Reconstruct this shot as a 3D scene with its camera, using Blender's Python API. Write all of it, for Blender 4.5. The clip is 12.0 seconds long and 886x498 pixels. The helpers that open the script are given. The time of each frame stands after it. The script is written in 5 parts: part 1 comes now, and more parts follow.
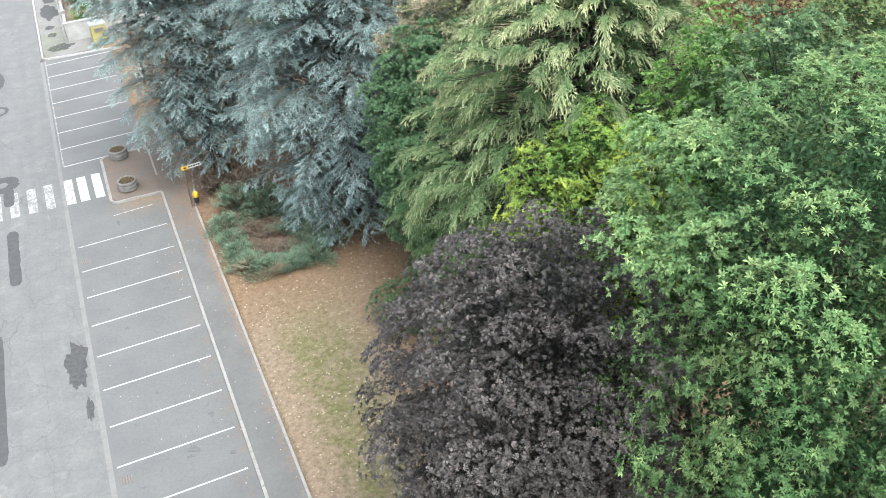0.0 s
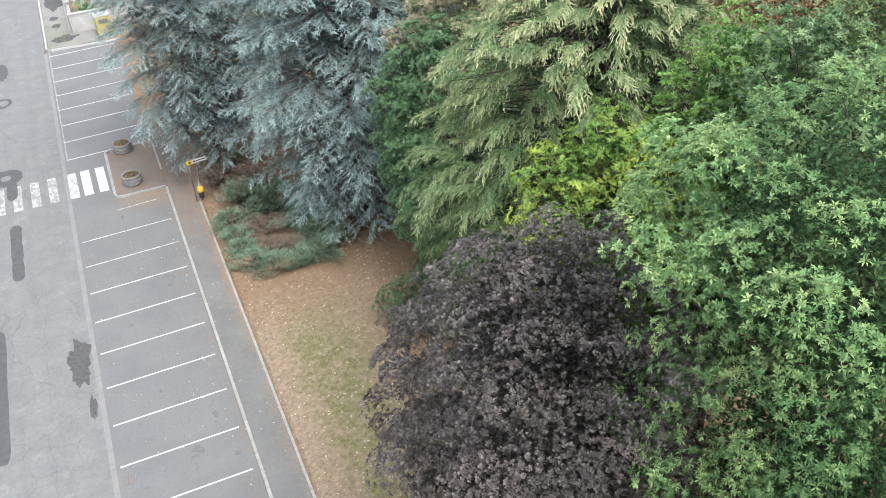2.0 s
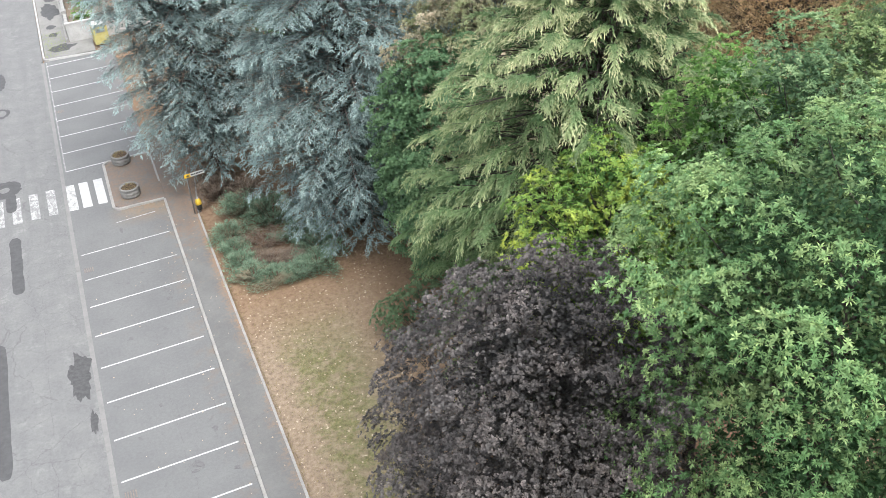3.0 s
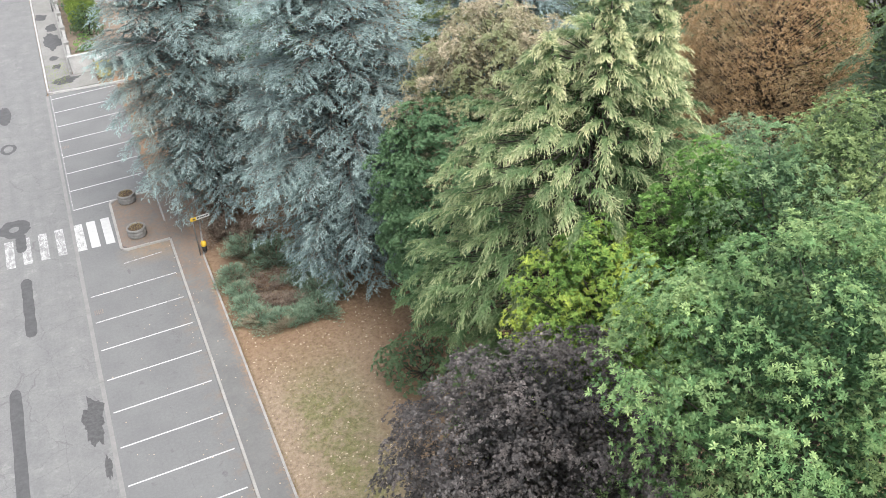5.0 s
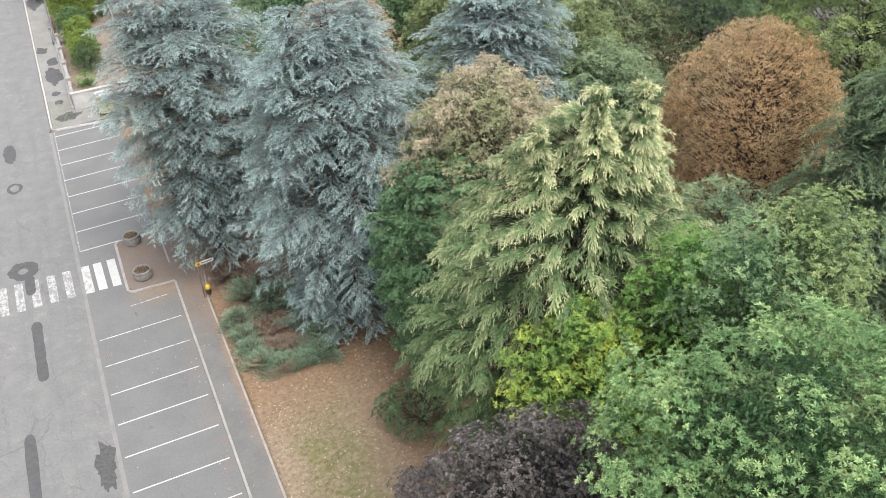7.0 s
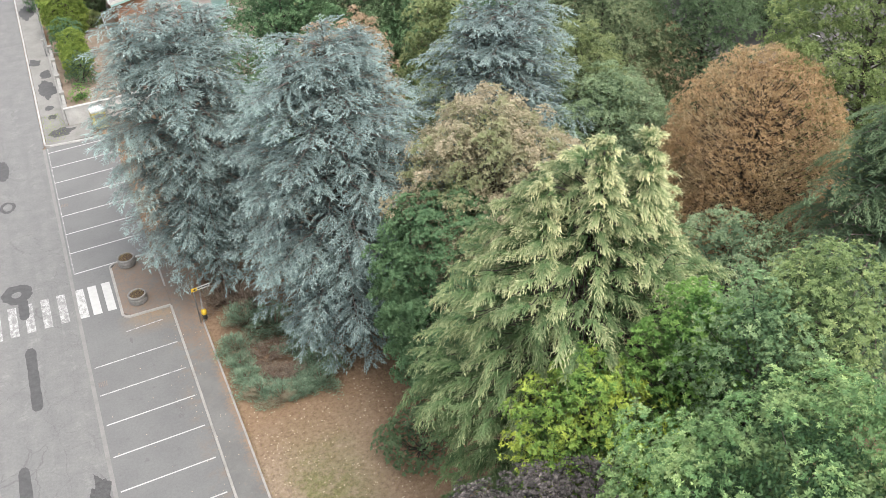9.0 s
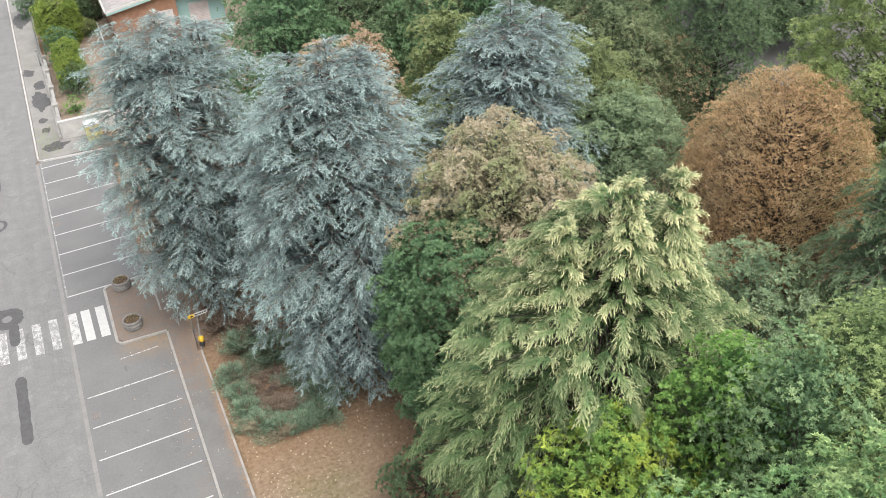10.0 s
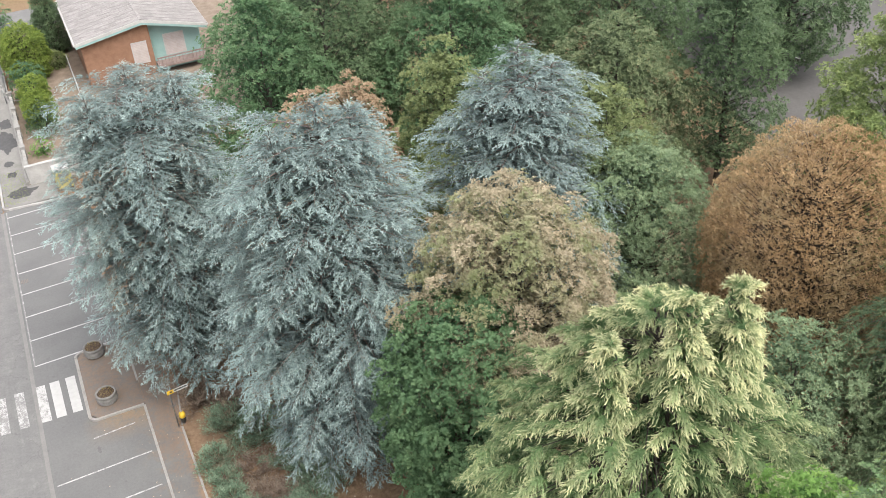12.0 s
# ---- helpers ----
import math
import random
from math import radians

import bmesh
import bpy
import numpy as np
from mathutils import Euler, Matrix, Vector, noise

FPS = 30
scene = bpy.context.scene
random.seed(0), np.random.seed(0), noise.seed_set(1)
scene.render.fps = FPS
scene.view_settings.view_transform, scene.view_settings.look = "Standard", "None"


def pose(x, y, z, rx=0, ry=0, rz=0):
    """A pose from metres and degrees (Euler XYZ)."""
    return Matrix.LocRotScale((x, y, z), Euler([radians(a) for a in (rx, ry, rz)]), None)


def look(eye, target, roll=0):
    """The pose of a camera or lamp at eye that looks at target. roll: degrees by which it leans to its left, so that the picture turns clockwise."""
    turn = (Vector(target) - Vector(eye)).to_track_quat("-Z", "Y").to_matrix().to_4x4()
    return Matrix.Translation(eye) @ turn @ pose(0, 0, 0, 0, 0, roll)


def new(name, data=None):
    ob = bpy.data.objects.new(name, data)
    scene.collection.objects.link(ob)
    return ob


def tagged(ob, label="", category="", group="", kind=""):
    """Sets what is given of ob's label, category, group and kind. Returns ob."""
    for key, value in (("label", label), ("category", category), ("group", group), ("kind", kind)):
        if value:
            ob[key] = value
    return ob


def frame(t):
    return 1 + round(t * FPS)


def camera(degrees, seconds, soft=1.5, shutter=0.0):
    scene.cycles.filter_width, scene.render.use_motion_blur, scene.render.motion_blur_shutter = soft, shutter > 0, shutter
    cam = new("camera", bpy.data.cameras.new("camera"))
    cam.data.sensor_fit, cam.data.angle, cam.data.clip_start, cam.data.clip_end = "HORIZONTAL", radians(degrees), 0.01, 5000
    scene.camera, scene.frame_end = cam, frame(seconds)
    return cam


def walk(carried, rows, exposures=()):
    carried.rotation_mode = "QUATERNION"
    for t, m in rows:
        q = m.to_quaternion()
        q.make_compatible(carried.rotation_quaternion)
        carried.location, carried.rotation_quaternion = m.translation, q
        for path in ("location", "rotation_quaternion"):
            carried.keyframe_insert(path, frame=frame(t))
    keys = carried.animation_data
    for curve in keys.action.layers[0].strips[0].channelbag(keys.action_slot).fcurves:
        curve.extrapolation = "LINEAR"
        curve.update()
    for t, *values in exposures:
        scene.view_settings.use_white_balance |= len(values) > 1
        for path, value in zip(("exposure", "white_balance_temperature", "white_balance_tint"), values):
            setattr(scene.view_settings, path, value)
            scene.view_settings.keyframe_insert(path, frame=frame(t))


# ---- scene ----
cam = camera(48.2, 12.0, soft=0.85)
PATH = [
    (0, (-1.328, -48.676, 27.659), (-0.777, -47.106, 26.549), -5.1),
    (0.5, (-1.275, -48.549, 27.666), (-0.735, -46.979, 26.551), -5.2),
    (1, (-1.234, -48.376, 27.641), (-0.696, -46.808, 26.523), -5.1),
    (1.5, (-1.233, -48.11, 27.594), (-0.695, -46.541, 26.477), -5.0),
    (2, (-1.275, -48.0, 27.624), (-0.735, -46.437, 26.5), -4.9),
    (2.5, (-1.289, -48.006, 27.989), (-0.744, -46.446, 26.862), -4.8),
    (4.5, (-1.493, -48.221, 30.968), (-0.931, -46.673, 29.833), -4.5),
    (5, (-1.548, -48.24, 31.81), (-0.983, -46.694, 30.675), -4.4),
    (5.5, (-1.614, -48.339, 32.65), (-1.045, -46.793, 31.516), -4.4),
    (6, (-1.66, -48.434, 33.477), (-1.085, -46.89, 32.342), -4.3),
    (6.5, (-1.717, -48.542, 34.312), (-1.138, -47.002, 33.175), -4.3),
    (7, (-1.77, -48.626, 35.136), (-1.188, -47.087, 34.0), -4.3),
    (8.8, (-1.402, -47.512, 36.177), (-0.818, -45.982, 35.03), -4.25),
    (9, (-1.332, -47.128, 36.206), (-0.743, -45.598, 35.06), -4.2),
    (9.5, (-1.023, -45.859, 36.2), (-0.433, -44.331, 35.053), -4.2),
    (10, (-0.723, -44.597, 36.18), (-0.132, -43.069, 35.033), -4.1),
    (10.5, (-0.393, -43.23, 36.16), (0.199, -41.701, 35.014), -4.1),
    (11, (-0.016, -41.86, 36.164), (0.577, -40.332, 35.018), -4.1),
    (11.5, (0.257, -40.519, 36.193), (0.854, -38.992, 35.048), -4.2),
    (12, (0.46, -39.362, 36.234), (1.09, -37.845, 35.093), -4.3),
]
walk(cam, [(t, look(eye, target, roll)) for t, eye, target, roll in PATH],
     [(0.0, 1.92, 6220, 6), (0.5, 1.84, 6250, 7), (2.5, 1.77, 6320, 9), (5.5, 1.69, 6470, 10), (9.0, 1.62, 6640, 10), (12.0, 1.59, 6700, 11)])

# ---- world, sun, exposure ----
world = bpy.data.worlds.new("overcast_sky")
scene.world = world
world.use_nodes = True
wn, wl = world.node_tree.nodes, world.node_tree.links
sky = wn.new("ShaderNodeTexSky")
sky.sky_type = "NISHITA"
sky.sun_disc = False
sky.sun_elevation, sky.sun_rotation = radians(61), radians(166)
sky.air_density, sky.dust_density, sky.ozone_density = 1.0, 4.0, 1.0
pale = wn.new("ShaderNodeHueSaturation")
pale.inputs["Saturation"].default_value = 0.3
wl.new(sky.outputs["Color"], pale.inputs["Color"])
wl.new(pale.outputs["Color"], wn["Background"].inputs["Color"])
wn["Background"].inputs["Strength"].default_value = 0.15
sun = new("sun", bpy.data.lights.new("sun", "SUN"))
sun.data.energy, sun.data.angle, sun.data.color = 0.7, radians(50), (1.0, 0.96, 0.9)
sun.matrix_world = look((8, -32, 60), (0, 0, 0))


# ---- material helpers ----
class Nodes:
    """Short calls for a node material."""

    def __init__(self, name):
        self.m = bpy.data.materials.new(name)
        self.m.use_nodes = True
        self.t = self.m.node_tree
        self.bsdf = self.t.nodes["Principled BSDF"]
        self.out = self.t.nodes["Material Output"]

    def add(self, kind, **sets):
        n = self.t.nodes.new("ShaderNode" + kind)
        for k, v in sets.items():
            n.inputs[k.replace("_", " ")].default_value = v
        return n

    def link(self, a, b):
        self.t.links.new(a, b)

    def where(self):
        return self.add("NewGeometry").outputs["Position"]

    def noise(self, scale, detail=4.0, rough=0.6, vec=None, stretch=None):
        n = self.add("TexNoise", Scale=scale, Detail=detail, Roughness=rough)
        v = vec or self.where()
        if stretch:
            mp = self.add("Mapping", Scale=stretch)
            self.link(v, mp.inputs["Vector"])
            v = mp.outputs["Vector"]
        self.link(v, n.inputs["Vector"])
        return n.outputs["Fac"]

    def ramp(self, fac, *stops):
        r = self.t.nodes.new("ShaderNodeValToRGB")
        e = r.color_ramp.elements
        while len(e) < len(stops):
            e.new(0.5)
        for el, (p, c) in zip(e, stops):
            el.position = p
            el.color = (*c, 1) if isinstance(c, tuple) else (c, c, c, 1)
        self.link(fac, r.inputs["Fac"])
        return r.outputs["Color"]

    def span(self, fac, a, b, lo=0.0, hi=1.0):
        n = self.add("MapRange")
        for i, v in enumerate((a, b, lo, hi)):
            n.inputs[i + 1].default_value = v
        self.link(fac, n.inputs[0])
        return n.outputs[0]

    def mix(self, fac, a, b, mode="MIX"):
        n = self.t.nodes.new("ShaderNodeMix")
        n.data_type, n.blend_type = "RGBA", mode
        for sock, v in ((n.inputs["Factor"], fac), (n.inputs["A"], a), (n.inputs["B"], b)):
            if isinstance(v, bpy.types.NodeSocket):
                self.link(v, sock)
            elif isinstance(v, tuple):
                sock.default_value = (*v, 1)
            else:
                sock.default_value = v
        return n.outputs[2]

    def math(self, op, a, b=0.0):
        n = self.t.nodes.new("ShaderNodeMath")
        n.operation = op
        for i, v in enumerate((a, b)):
            if isinstance(v, bpy.types.NodeSocket):
                self.link(v, n.inputs[i])
            else:
                n.inputs[i].default_value = v
        return n.outputs[0]

    def grey(self, v):
        c = self.add("CombineColor")
        for i in range(3):
            self.link(v, c.inputs[i])
        return c.outputs[0]

    def xyz(self):
        s = self.add("SeparateXYZ")
        self.link(self.where(), s.inputs[0])
        return s.outputs

    def attr(self, name):
        n = self.t.nodes.new("ShaderNodeAttribute")
        n.attribute_name = name
        return n.outputs["Fac"]

    def finish(self, color, rough=0.8, bump=None, depth=0.01, metal=0.0, spec=0.3):
        b = self.bsdf
        if isinstance(color, tuple):
            b.inputs["Base Color"].default_value = (*color, 1)
        else:
            self.link(color, b.inputs["Base Color"])
        if isinstance(rough, bpy.types.NodeSocket):
            self.link(rough, b.inputs["Roughness"])
        else:
            b.inputs["Roughness"].default_value = rough
        b.inputs["Metallic"].default_value = metal
        b.inputs["Specular IOR Level"].default_value = spec
        if bump is not None:
            n = self.add("Bump", Strength=0.6, Distance=depth)
            self.link(bump, n.inputs["Height"])
            self.link(n.outputs["Normal"], b.inputs["Normal"])
        return self.m


def plain_mat(name, a, b, scale=6.0, rough=0.8, depth=0.004, metal=0.0, spec=0.3):
    """Two close tones broken up by coarse and fine noise."""
    n = Nodes(name)
    f = n.math("ADD", n.math("MULTIPLY", n.noise(scale), 0.6), n.math("MULTIPLY", n.noise(scale * 9), 0.4))
    return n.finish(n.ramp(f, (0.35, a), (0.65, b)), rough, n.noise(scale * 12), depth, metal, spec)


def leaf_mat(name, dark, mid, tip, patch=None, patch_scale=0.35, patch_at=(0.5, 0.6), through_it=0.42, rough=0.6, spec=0.25):
    """Foliage: tone varies leaf by leaf, clump by clump, and towards the young tips. In tree crowns tone and tip also
    carry painted shading.
    """
    n = Nodes(name)
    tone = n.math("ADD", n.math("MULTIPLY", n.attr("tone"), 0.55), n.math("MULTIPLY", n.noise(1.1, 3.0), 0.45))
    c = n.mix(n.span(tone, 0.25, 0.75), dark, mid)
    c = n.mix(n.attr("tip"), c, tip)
    if patch:
        c = n.mix(n.span(n.noise(patch_scale, 2.0), *patch_at), c, patch)
    n.finish(c, rough, spec=spec)
    tr = n.add("BsdfTranslucent")
    n.link(c, tr.inputs["Color"])
    mx = n.add("MixShader")
    mx.inputs[0].default_value = through_it
    n.link(n.bsdf.outputs[0], mx.inputs[1])
    n.link(tr.outputs[0], mx.inputs[2])
    n.link(mx.outputs[0], n.out.inputs["Surface"])
    return n.m


# ---- materials: ground ----
def scuffed(n, base, amount):
    """Fine blotches, pale scuffs and drawn-out wheel marks over asphalt."""
    blot = n.span(n.noise(7.0, 8.0, 0.8), 0.38, 0.62, 1 - amount, 1 + amount)
    base = n.mix(1.0, base, n.grey(blot), "MULTIPLY")
    scuff = n.math("MULTIPLY", n.span(n.noise(3.2, 9.0, 0.85), 0.6, 0.68, 0, 0.5), n.span(n.noise(0.6, 2.0), 0.48, 0.6))
    base = n.mix(scuff, base, (0.23, 0.228, 0.22))
    drag = n.span(n.noise(2.4, 4.0, 0.65, stretch=(3.0, 0.16, 1)), 0.58, 0.72, 0, 0.22)
    return n.mix(drag, base, (0.10, 0.10, 0.102))


def road_mat():
    n = Nodes("old_asphalt")
    big = n.noise(0.9, 7.0, 0.72)
    grit = n.noise(60, 2.0)
    base = n.ramp(big, (0.3, (0.138, 0.138, 0.138)), (0.5, (0.155, 0.155, 0.154)), (0.68, (0.175, 0.174, 0.17)))
    base = n.mix(n.span(grit, 0.35, 0.65), base, n.mix(1.0, base, (0.8, 0.8, 0.8), "MULTIPLY"))
    lanes = n.noise(0.5, 3.0, 0.6, stretch=(2.6, 0.12, 1))
    base = n.mix(n.span(lanes, 0.5, 0.72, 0, 0.35), base, (0.105, 0.107, 0.108))
    worn = n.math("MULTIPLY", n.span(n.noise(1.1, 7.0, 0.78), 0.54, 0.62, 0, 0.35), n.span(n.noise(0.5, 2.0, 0.5, stretch=(1.6, 0.35, 1)), 0.42, 0.56))
    base = n.mix(worn, base, (0.223, 0.22, 0.211))
    warp = n.add("VectorMath")
    warp.operation = "MULTIPLY_ADD"
    nz = n.add("TexNoise", Scale=1.3, Detail=4.0)
    n.link(n.where(), nz.inputs["Vector"])
    n.link(nz.outputs["Color"], warp.inputs[0])
    warp.inputs[1].default_value = (0.9, 0.9, 0)
    n.link(n.where(), warp.inputs[2])
    vor = n.add("TexVoronoi", Scale=0.42)
    vor.feature = "DISTANCE_TO_EDGE"
    n.link(warp.outputs[0], vor.inputs["Vector"])
    crack = n.math("MULTIPLY", n.span(vor.outputs["Distance"], 0.0, 0.009, 1, 0), n.span(n.noise(0.3), 0.36, 0.5))
    base = n.mix(n.math("MULTIPLY", crack, 0.38), base, (0.0558, 0.0558, 0.0558))
    base = scuffed(n, base, 0.10)
    return n.finish(base, 0.9, grit, 0.006, spec=0.25)


def bay_mat():
    n = Nodes("bay_asphalt")
    base = n.ramp(n.noise(0.35, 5.0), (0.3, (0.121, 0.122, 0.123)), (0.7, (0.15, 0.151, 0.15)))
    grit = n.noise(80, 2.0)
    base = n.mix(n.span(grit, 0.3, 0.7, 0, 0.25), base, (0.0744, 0.0744, 0.0744))
    spots = n.span(n.noise(1.7, 3.0, 0.5), 0.66, 0.76, 0, 0.45)
    base = n.mix(spots, base, (0.0744, 0.0744, 0.0744))
    rust = n.math("MULTIPLY", n.span(n.xyz()[0], -0.9, 0.3), n.span(n.noise(1.2, 5.0), 0.48, 0.66, 0, 0.5))
    base = n.mix(rust, base, (0.175, 0.12, 0.08))
    p = n.xyz()
    soil = n.math("MULTIPLY", n.math("MULTIPLY", n.span(p[1], 1.4, 3.2), n.span(p[1], 4.2, 3.6)), n.span(p[0], -3.0, -1.2))
    soil = n.math("MULTIPLY", soil, n.span(n.noise(1.6, 6.0, 0.7), 0.30, 0.52))
    base = n.mix(n.math("MULTIPLY", soil, 0.75), base, (0.205, 0.145, 0.092))
    base = scuffed(n, base, 0.07)
    return n.finish(base, 0.9, grit, 0.004, spec=0.25)


def path_mat():
    n = Nodes("footpath_asphalt")
    base = n.ramp(n.noise(0.5, 5.0), (0.3, (0.112, 0.112, 0.11)), (0.7, (0.146, 0.144, 0.141)))
    grit = n.noise(80, 2.0)
    p = n.xyz()
    edge = n.math("MAXIMUM", n.span(p[0], 1.15, 1.68, 0, 1.0), n.span(p[1], -4.5, 1.0, 0, 0.9))
    reach = n.math("MULTIPLY", edge, n.span(p[1], -14, -7, 0.5, 1.0))
    drift = n.math("ADD", n.math("MULTIPLY", n.noise(1.3, 6.0, 0.7), 0.5), n.math("MULTIPLY", n.noise(7.0, 7.0, 0.8), 0.5))
    litter = n.span(n.math("ADD", drift, n.math("MULTIPLY", reach, 0.2)), 0.55, 0.72, 0, 0.85)
    base = n.mix(litter, base, n.mix(n.span(p[0], 1.2, 1.65), (0.16, 0.118, 0.09), (0.21, 0.138, 0.09)))
    base = scuffed(n, base, 0.07)
    return n.finish(base, 0.92, grit, 0.004, spec=0.2)


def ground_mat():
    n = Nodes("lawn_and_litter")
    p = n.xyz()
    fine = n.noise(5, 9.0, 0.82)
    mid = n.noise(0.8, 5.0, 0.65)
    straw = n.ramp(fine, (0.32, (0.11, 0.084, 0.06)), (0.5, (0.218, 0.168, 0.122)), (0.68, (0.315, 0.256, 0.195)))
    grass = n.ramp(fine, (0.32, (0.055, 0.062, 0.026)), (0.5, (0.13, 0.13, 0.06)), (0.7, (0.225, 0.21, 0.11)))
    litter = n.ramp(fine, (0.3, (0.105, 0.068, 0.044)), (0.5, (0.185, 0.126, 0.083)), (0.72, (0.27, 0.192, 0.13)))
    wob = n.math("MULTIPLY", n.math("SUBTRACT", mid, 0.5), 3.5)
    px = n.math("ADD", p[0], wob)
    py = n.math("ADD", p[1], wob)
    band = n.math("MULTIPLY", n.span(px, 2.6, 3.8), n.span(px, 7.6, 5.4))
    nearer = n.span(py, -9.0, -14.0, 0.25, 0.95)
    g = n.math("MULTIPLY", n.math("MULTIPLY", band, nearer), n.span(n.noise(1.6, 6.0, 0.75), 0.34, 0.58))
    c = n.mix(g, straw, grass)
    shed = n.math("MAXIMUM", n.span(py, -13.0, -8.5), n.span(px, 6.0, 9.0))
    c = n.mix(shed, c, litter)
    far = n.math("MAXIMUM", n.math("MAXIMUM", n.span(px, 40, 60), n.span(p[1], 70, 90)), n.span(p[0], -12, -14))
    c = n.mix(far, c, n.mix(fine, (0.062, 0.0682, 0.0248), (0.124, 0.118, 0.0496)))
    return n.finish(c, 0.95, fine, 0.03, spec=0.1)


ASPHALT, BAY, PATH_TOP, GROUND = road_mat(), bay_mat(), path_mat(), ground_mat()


def paint_mat(name, wear):
    n = Nodes(name)
    f = n.math("ADD", n.math("MULTIPLY", n.noise(4.0, 4.0, 0.6, stretch=(1.0, 0.55, 1)), 0.45), n.math("MULTIPLY", n.noise(16.0, 6.0, 0.7), 0.55))
    gone = n.span(f, wear - 0.04, wear + 0.05)
    c = n.mix(gone, n.mix(n.noise(3, 4.0), (0.30, 0.30, 0.295), (0.43, 0.43, 0.42)), (0.17, 0.17, 0.168))
    return n.finish(c, 0.8, n.noise(60), 0.002)


PAINT = paint_mat("road_paint", 0.64)
PAINT_FADED = paint_mat("faded_road_paint", 0.535)
PAINT_WORN = paint_mat("worn_road_paint", 0.48)
PAINT_GHOST = paint_mat("almost_gone_road_paint", 0.44)
GUTTER = plain_mat("worn_gutter_concrete", (0.146, 0.143, 0.14), (0.192, 0.186, 0.18), 1.2, 0.9)
STAIN = plain_mat("oil_stained_asphalt", (0.082, 0.082, 0.083), (0.135, 0.135, 0.134), 7.0, 0.8)
PATCH = plain_mat("new_asphalt_patch", (0.0527, 0.0533, 0.0546), (0.0775, 0.0775, 0.0787), 3.0, 0.9)
TAR = plain_mat("tar_stain", (0.0434, 0.0434, 0.0446), (0.0806, 0.0806, 0.0806), 5.0, 0.85)
CONCRETE = plain_mat("weathered_concrete", (0.186, 0.183, 0.174), (0.285, 0.279, 0.267), 2.0, 0.9)
KERB = plain_mat("kerb_concrete", (0.205, 0.198, 0.186), (0.298, 0.288, 0.273), 1.5, 0.9)
KERB_WHITE = plain_mat("white_kerb_concrete", (0.285, 0.282, 0.273), (0.397, 0.391, 0.378), 1.5, 0.9)
# The trees' shade over the far car park is put into this dark colour.
LOT = plain_mat("shaded_dark_asphalt", (0.0713, 0.0682, 0.067), (0.102, 0.0992, 0.0961), 0.6, 0.9)
PAVEMENT = plain_mat("pale_pavement", (0.149, 0.146, 0.136), (0.205, 0.202, 0.192), 0.8, 0.9)
SOIL = plain_mat("dry_soil", (0.0558, 0.0372, 0.0279), (0.105, 0.0744, 0.0527), 8.0, 0.95, 0.03)
RUBBER = plain_mat("grey_planter_concrete", (0.118, 0.115, 0.108), (0.205, 0.198, 0.186), 4.0, 0.9)
IRON = plain_mat("rusty_iron", (0.12, 0.10, 0.09), (0.20, 0.17, 0.15), 9.0, 0.7, 0.002, 0.2)
STEEL = plain_mat("galvanised_steel", (0.211, 0.218, 0.218), (0.297, 0.304, 0.304), 9.0, 0.5, 0.001, 0.8)
YELLOW = plain_mat("yellow_enamel", (0.462, 0.297, 0.0198), (0.541, 0.37, 0.0396), 5.0, 0.5, 0.001)
WHITE = plain_mat("white_paint", (0.33, 0.33, 0.32), (0.436, 0.436, 0.426), 2.0, 0.7)
BLACK = plain_mat("black_plastic", (0.02, 0.02, 0.02), (0.05, 0.05, 0.05), 5.0, 0.5)
BARK = plain_mat("grey_brown_bark", (0.033, 0.0284, 0.0244), (0.0726, 0.0627, 0.0528), 5.0, 0.95, 0.02)
CEDAR_WOOD = plain_mat("grey_brown_twigs", (0.11, 0.09, 0.082), (0.19, 0.16, 0.145), 4.0, 0.95, 0.01)
TWIG = plain_mat("dead_twigs", (0.0992, 0.062, 0.0434), (0.186, 0.13, 0.093), 4.0, 0.95, 0.01)
BRICK = plain_mat("orange_brick", (0.186, 0.102, 0.0651), (0.254, 0.146, 0.0961), 3.0, 0.9)
TURQUOISE = plain_mat("turquoise_render", (0.211, 0.341, 0.322), (0.26, 0.391, 0.372), 1.0, 0.9)
def roof_mat():
    n = Nodes("weathered_roof_sheet")
    streak = n.noise(3.0, 5.0, 0.7, stretch=(0.35, 4.0, 1))
    c = n.ramp(streak, (0.3, (0.12, 0.112, 0.11)), (0.5, (0.225, 0.213, 0.208)), (0.7, (0.31, 0.298, 0.292)))
    c = n.mix(n.span(n.noise(0.8, 5.0), 0.45, 0.7, 0, 0.5), c, (0.17, 0.162, 0.158))
    each = n.add("ObjectInfo")
    c = n.mix(1.0, c, n.grey(n.span(each.outputs["Random"], 0.0, 1.0, 0.9, 1.05)), "MULTIPLY")
    return n.finish(c, 0.9, streak, 0.02)


ROOF = roof_mat()
BALCONY = plain_mat("pinkish_balcony_paint", (0.17, 0.13, 0.12), (0.26, 0.2, 0.185), 2.0, 0.9)
PALE_YELLOW = plain_mat("faded_yellow_enamel", (0.3, 0.27, 0.1), (0.42, 0.38, 0.16), 3.0, 0.6, 0.001)
SHUTTER = plain_mat("faded_pinkish_shutter_paint", (0.36, 0.315, 0.30), (0.46, 0.41, 0.395), 2.0, 0.8)
GARDEN = plain_mat("garden_earth", (0.136, 0.105, 0.0806), (0.223, 0.18, 0.143), 1.5, 0.95, 0.02)
LITTER_LEAF = plain_mat("fallen_leaves", (0.285, 0.211, 0.136), (0.434, 0.378, 0.291), 4.0, 0.8)

